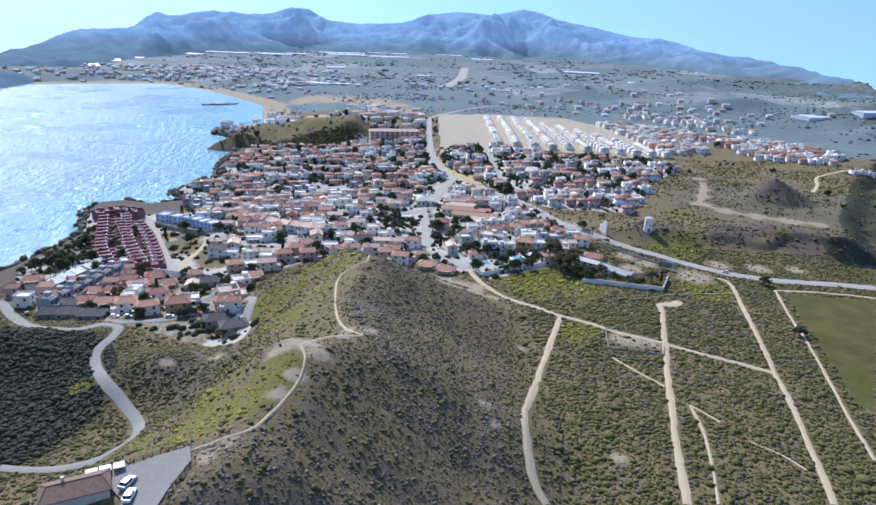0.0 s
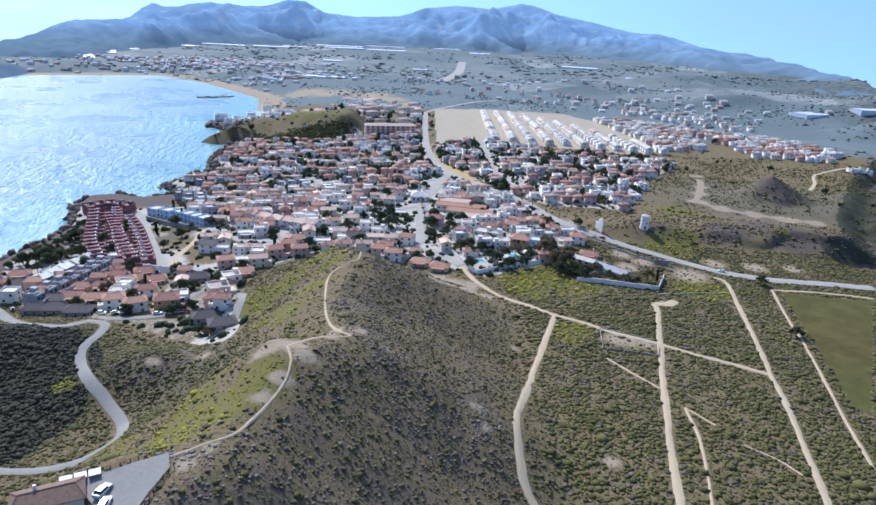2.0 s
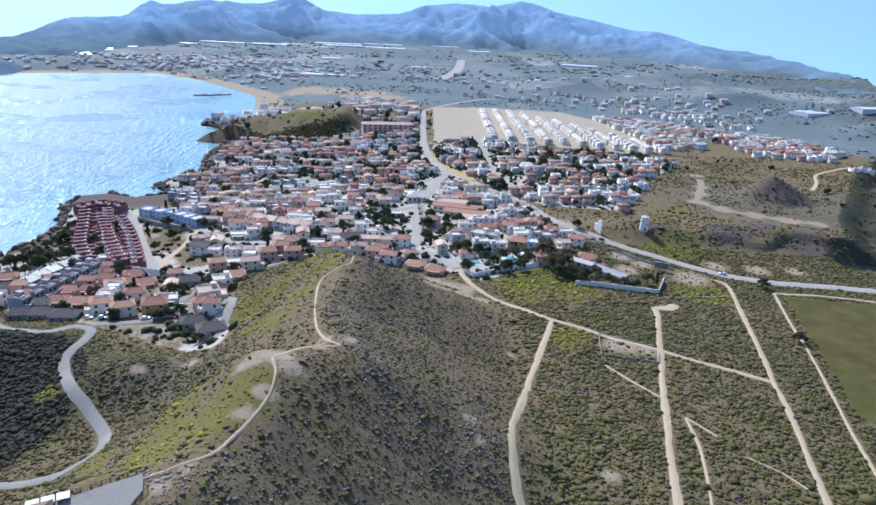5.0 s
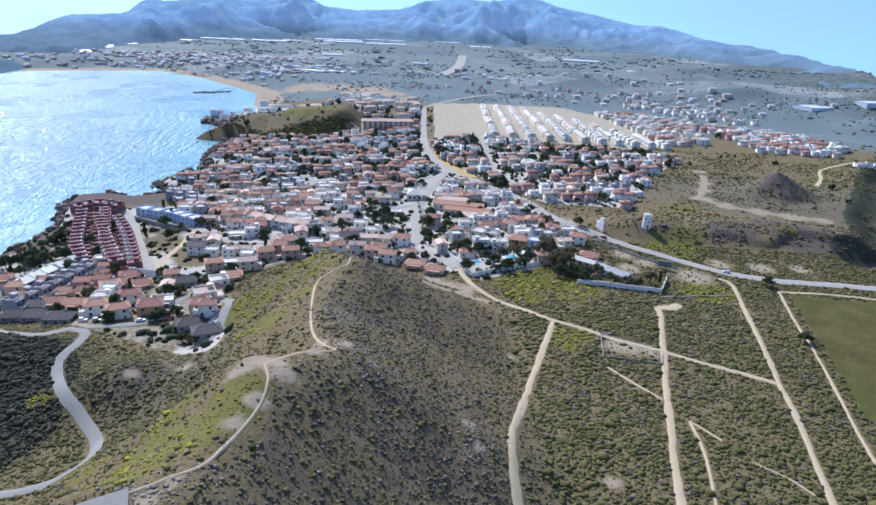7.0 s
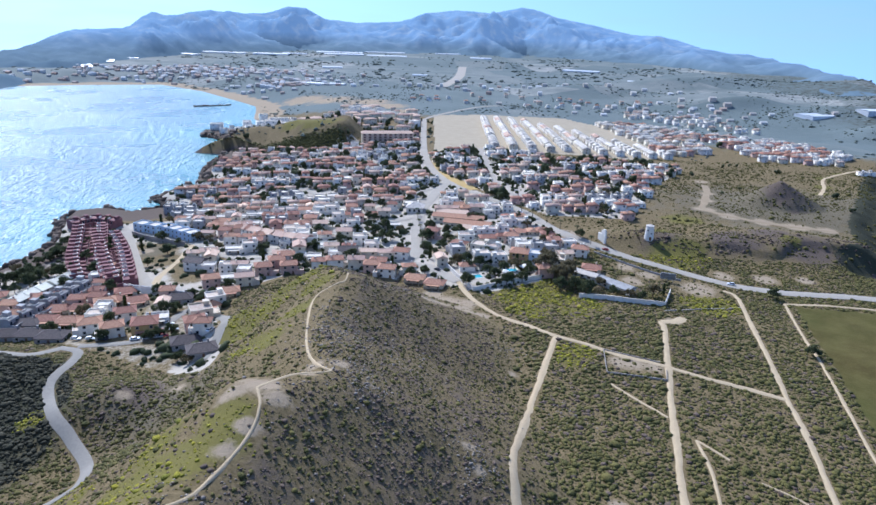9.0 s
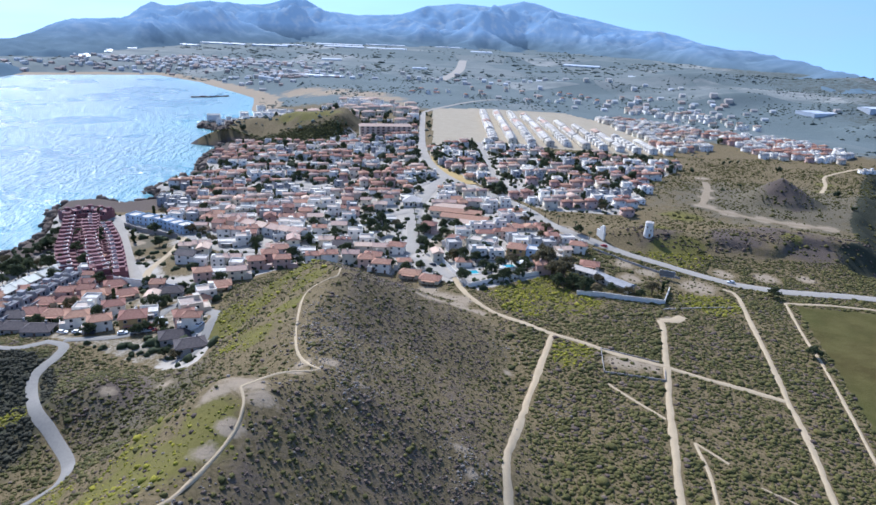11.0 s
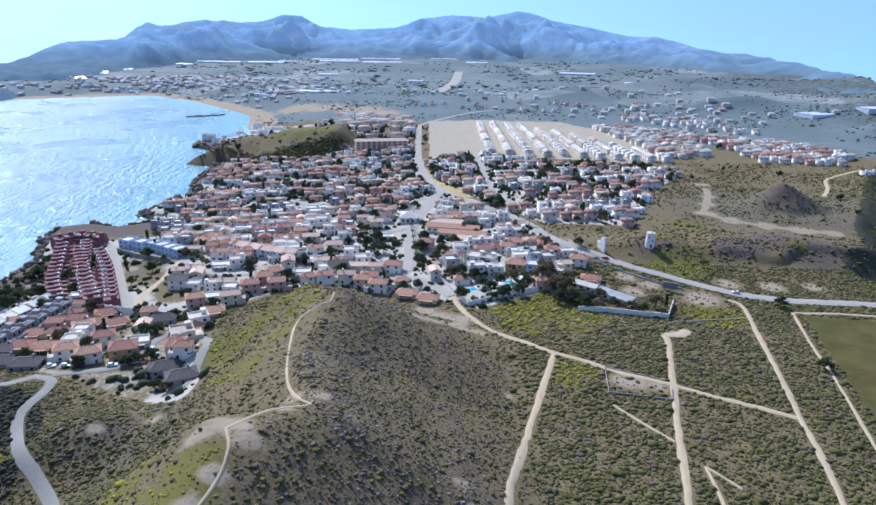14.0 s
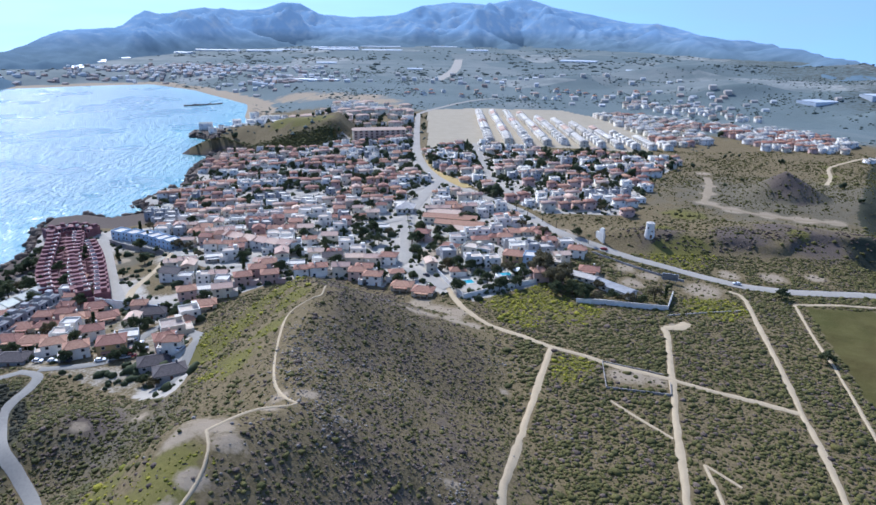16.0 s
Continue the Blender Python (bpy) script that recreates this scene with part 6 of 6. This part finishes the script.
def canopy(x, y, r):
    root = tagged(new("garden_canopy"), "round white garden canopy on a post", "canopy")
    part("canopy", cylinder(r, 0.4, 2.6, 3.5, 16), WHITE, root)
    part("post", cylinder(0.12, 0.12, -0.5, 2.6, 8), METAL, root)
    return stand(root, x, y, 0, 0)


canopy(56, 384, 3.6)
canopy(44, 374, 2.2)
canopy(61, 378, 2.4)

# ---- cars ----
def car(label, colour):
    paint = plain("car_paint", colour, tuple(min(1, c * 1.15) for c in colour), 0.5, rough=0.3, spec=0.5, vary=0.05, relief=0)
    root = tagged(new("car"), label, "car")
    bm = bmesh.new()
    prof = [(-2.1, 0.35), (2.1, 0.35), (2.12, 0.75), (1.9, 0.88), (1.0, 0.96), (-1.95, 0.98), (-2.12, 0.8)]
    n = len(prof)
    pts = [(x, -0.85, z) for x, z in prof] + [(x, 0.85, z) for x, z in prof]
    solid(bm, pts, [tuple(range(n)), tuple(range(2 * n - 1, n - 1, -1))] + [(i, n + i, n + (i + 1) % n, (i + 1) % n) for i in range(n)])
    part("body", bm, paint, root)
    bm = bmesh.new()
    prof = [(-1.8, 0.98), (0.95, 0.97), (0.35, 1.42), (-1.3, 1.44)]
    pts = [(x, s * (0.78 if z < 1.2 else 0.62), z) for s in (-1, 1) for x, z in prof]
    solid(bm, pts, [(0, 1, 2, 3), (7, 6, 5, 4), (0, 4, 5, 1), (1, 5, 6, 2), (2, 6, 7, 3), (3, 7, 4, 0)])
    cab = part("cabin", bm, GLASS, root, "dark window band")
    part("roof_panel", boxes((-1.3, 0.35, -0.62, 0.62, 1.425, 1.47)), paint, cab)
    for x, y in itertools.product((-1.3, 1.35), (-0.8, 0.8)):
        bm = cylinder(0.32, 0.32, -0.1, 0.1, 12)
        w = part("wheel", bm, DARK_TILE, root, at=pose(x, y, 0.32, 90))
        part("rim", cylinder(0.19, 0.19, -0.11, 0.11, 8), METAL, w)
    return root


CARS = [car("white car parked at the roadside", (0.75, 0.76, 0.77)), car("silver car parked at the roadside", (0.42, 0.44, 0.46)), car("dark car parked at the roadside", (0.03, 0.035, 0.05)), car("red car parked at the roadside", (0.35, 0.03, 0.03))]
PARKED = [(-170, 386, 120), (-125, 288, 20), (-120, 289, 25), (-139, 288, 10), (-152, 290, 0), (-117, 297, 100), (-115, 304, 100), (-119, 308, 100), (-112, 299, 20), (-112, 320, 15), (-92, 289, 75), (-114, 292, 20), (-109, 321, 15), (-145, 289, 5),
          (-116, 291, 20), (-201, 301, 130), (85, 445, 125), (112, 428, 140), (174, 383, 160), (66, 507, 120), (43, 548, 130), (6, 382, 130)]
for i, (x, y, a) in enumerate(PARKED):
    set_down(CARS[(0, 0, 1, 2, 0, 3)[i % 6]], x, y, a, "cars parked along the streets", -0.42)
for i, (x, y, a) in enumerate([(-61.5, 114, 80), (-59.5, 110.4, 95)]):
    set_down(CARS[(1, 0)[i]], x, y, a, "cars at the lookout", -0.42)

# ---- far off ----
PLASTIC = plain("greenhouse_plastic", (0.52, 0.54, 0.56), (0.70, 0.71, 0.72), 0.02, rough=0.4, spec=0.5)


def greenhouse(x, y, w, d, turn):
    root = tagged(new("greenhouse"), "long white plastic greenhouses on the plain", "greenhouse")
    n = max(2, int(d / 14))
    bm = bmesh.new()
    last = None
    for i in range(2 * n + 1):
        y0, z0 = -d / 2 + d * i / (2 * n), 3.6 if i % 2 else 2.6
        row = [bm.verts.new((-w / 2, y0, z0)), bm.verts.new((w / 2, y0, z0))]
        if last:
            bm.faces.new((last[0], last[1], row[1], row[0]))
        last = row
    part("roof", bm, PLASTIC, root)
    part("wall", boxes((-w / 2, w / 2, -d / 2, d / 2, -14, 2.59)), PLASTIC, root)
    return stand(root, x, y, turn, 0)


for x, y, w, d, a in [(-940, 1850, 26, 110, 30), (-990, 2080, 30, 150, 24), (-1010, 2290, 40, 170, 20), (-930, 2540, 120, 40, -30), (-820, 2640, 170, 40, -8), (-640, 2620, 130, 44, 5), (-560, 2660, 90, 30, 0), (-460, 3120, 200, 60, 4), (-270, 3240, 180, 50, 6), (-120, 3560, 180, 60, -3), (20, 3300, 120, 40, 0), (160, 3020, 90, 70, 0),
                      (470, 2380, 120, 60, -20), (-380, 2700, 150, 60, 6), (-230, 2860, 160, 50, 2), (640, 1190, 50, 40, 20), (745, 1190, 60, 30, 10), (-285, 1560, 70, 20, -20), (-230, 1545, 40, 16, -20), (-330, 2100, 60, 30, 10), (-60, 1900, 40, 22, 0), (330, 1750, 60, 24, 8), (540, 1900, 70, 30, -10)]:
    greenhouse(x, y, w, d, a)


def distant_town():
    rng = np.random.default_rng(5)
    bm_v, bm_f = [], []
    for cx, cy, sx, sy, n in ((-560, 1830, 130, 70, 240), (-360, 1560, 60, 60, 70), (-760, 1790, 90, 50, 90), (60, 1560, 260, 60, 50), (420, 1230, 120, 50, 40), (-1000, 1640, 160, 40, 60)):
        for x, y, w, d, h in zip(rng.normal(cx, sx, n), rng.normal(cy, sy, n), rng.uniform(7, 13, n), rng.uniform(6, 10, n), rng.choice([3, 3, 5, 6], n)):
            if inside(np.array([x]), np.array([y]), COAST + [(-4900, -4800)])[0]:
                continue
            z = height_at(x, y)
            k = len(bm_v)
            bm_v += [(x + a * w / 2, y + b * d / 2, z + c) for a in (-1, 1) for b in (-1, 1) for c in (-2, h)] + [(x - w / 2, y, z + h + 2), (x + w / 2, y, z + h + 2)]
            bm_f += [tuple(k + i for i in f) for f in ((0, 1, 3, 2), (4, 6, 7, 5), (0, 4, 5, 1), (2, 3, 7, 6), (1, 5, 9, 8), (3, 8, 9, 7), (1, 8, 3), (5, 7, 9))]
    me = bpy.data.meshes.new("distant_town")
    me.from_pydata(bm_v, [], bm_f)
    m, t, p = nodes("distant_walls", 0.9)
    g = t.nodes.new("ShaderNodeNewGeometry")
    t.links.new(ramp(t, g.outputs["Random Per Island"], [(0.0, (0.62, 0.60, 0.56)), (0.4, (0.50, 0.44, 0.38)), (0.7, (0.40, 0.28, 0.22)), (0.9, (0.66, 0.65, 0.63))]), p.inputs["Base Color"])
    me.materials.append(m)
    tagged(new("distant_town", me), "pale houses of villages far along the bay", "houses", kind="stuff")


distant_town()

discard(list(KINDS.values()) + TREES + [PALM, RED_UNIT, PALE_UNIT, GREY_UNIT, LINER, ARCADE] + CARS)
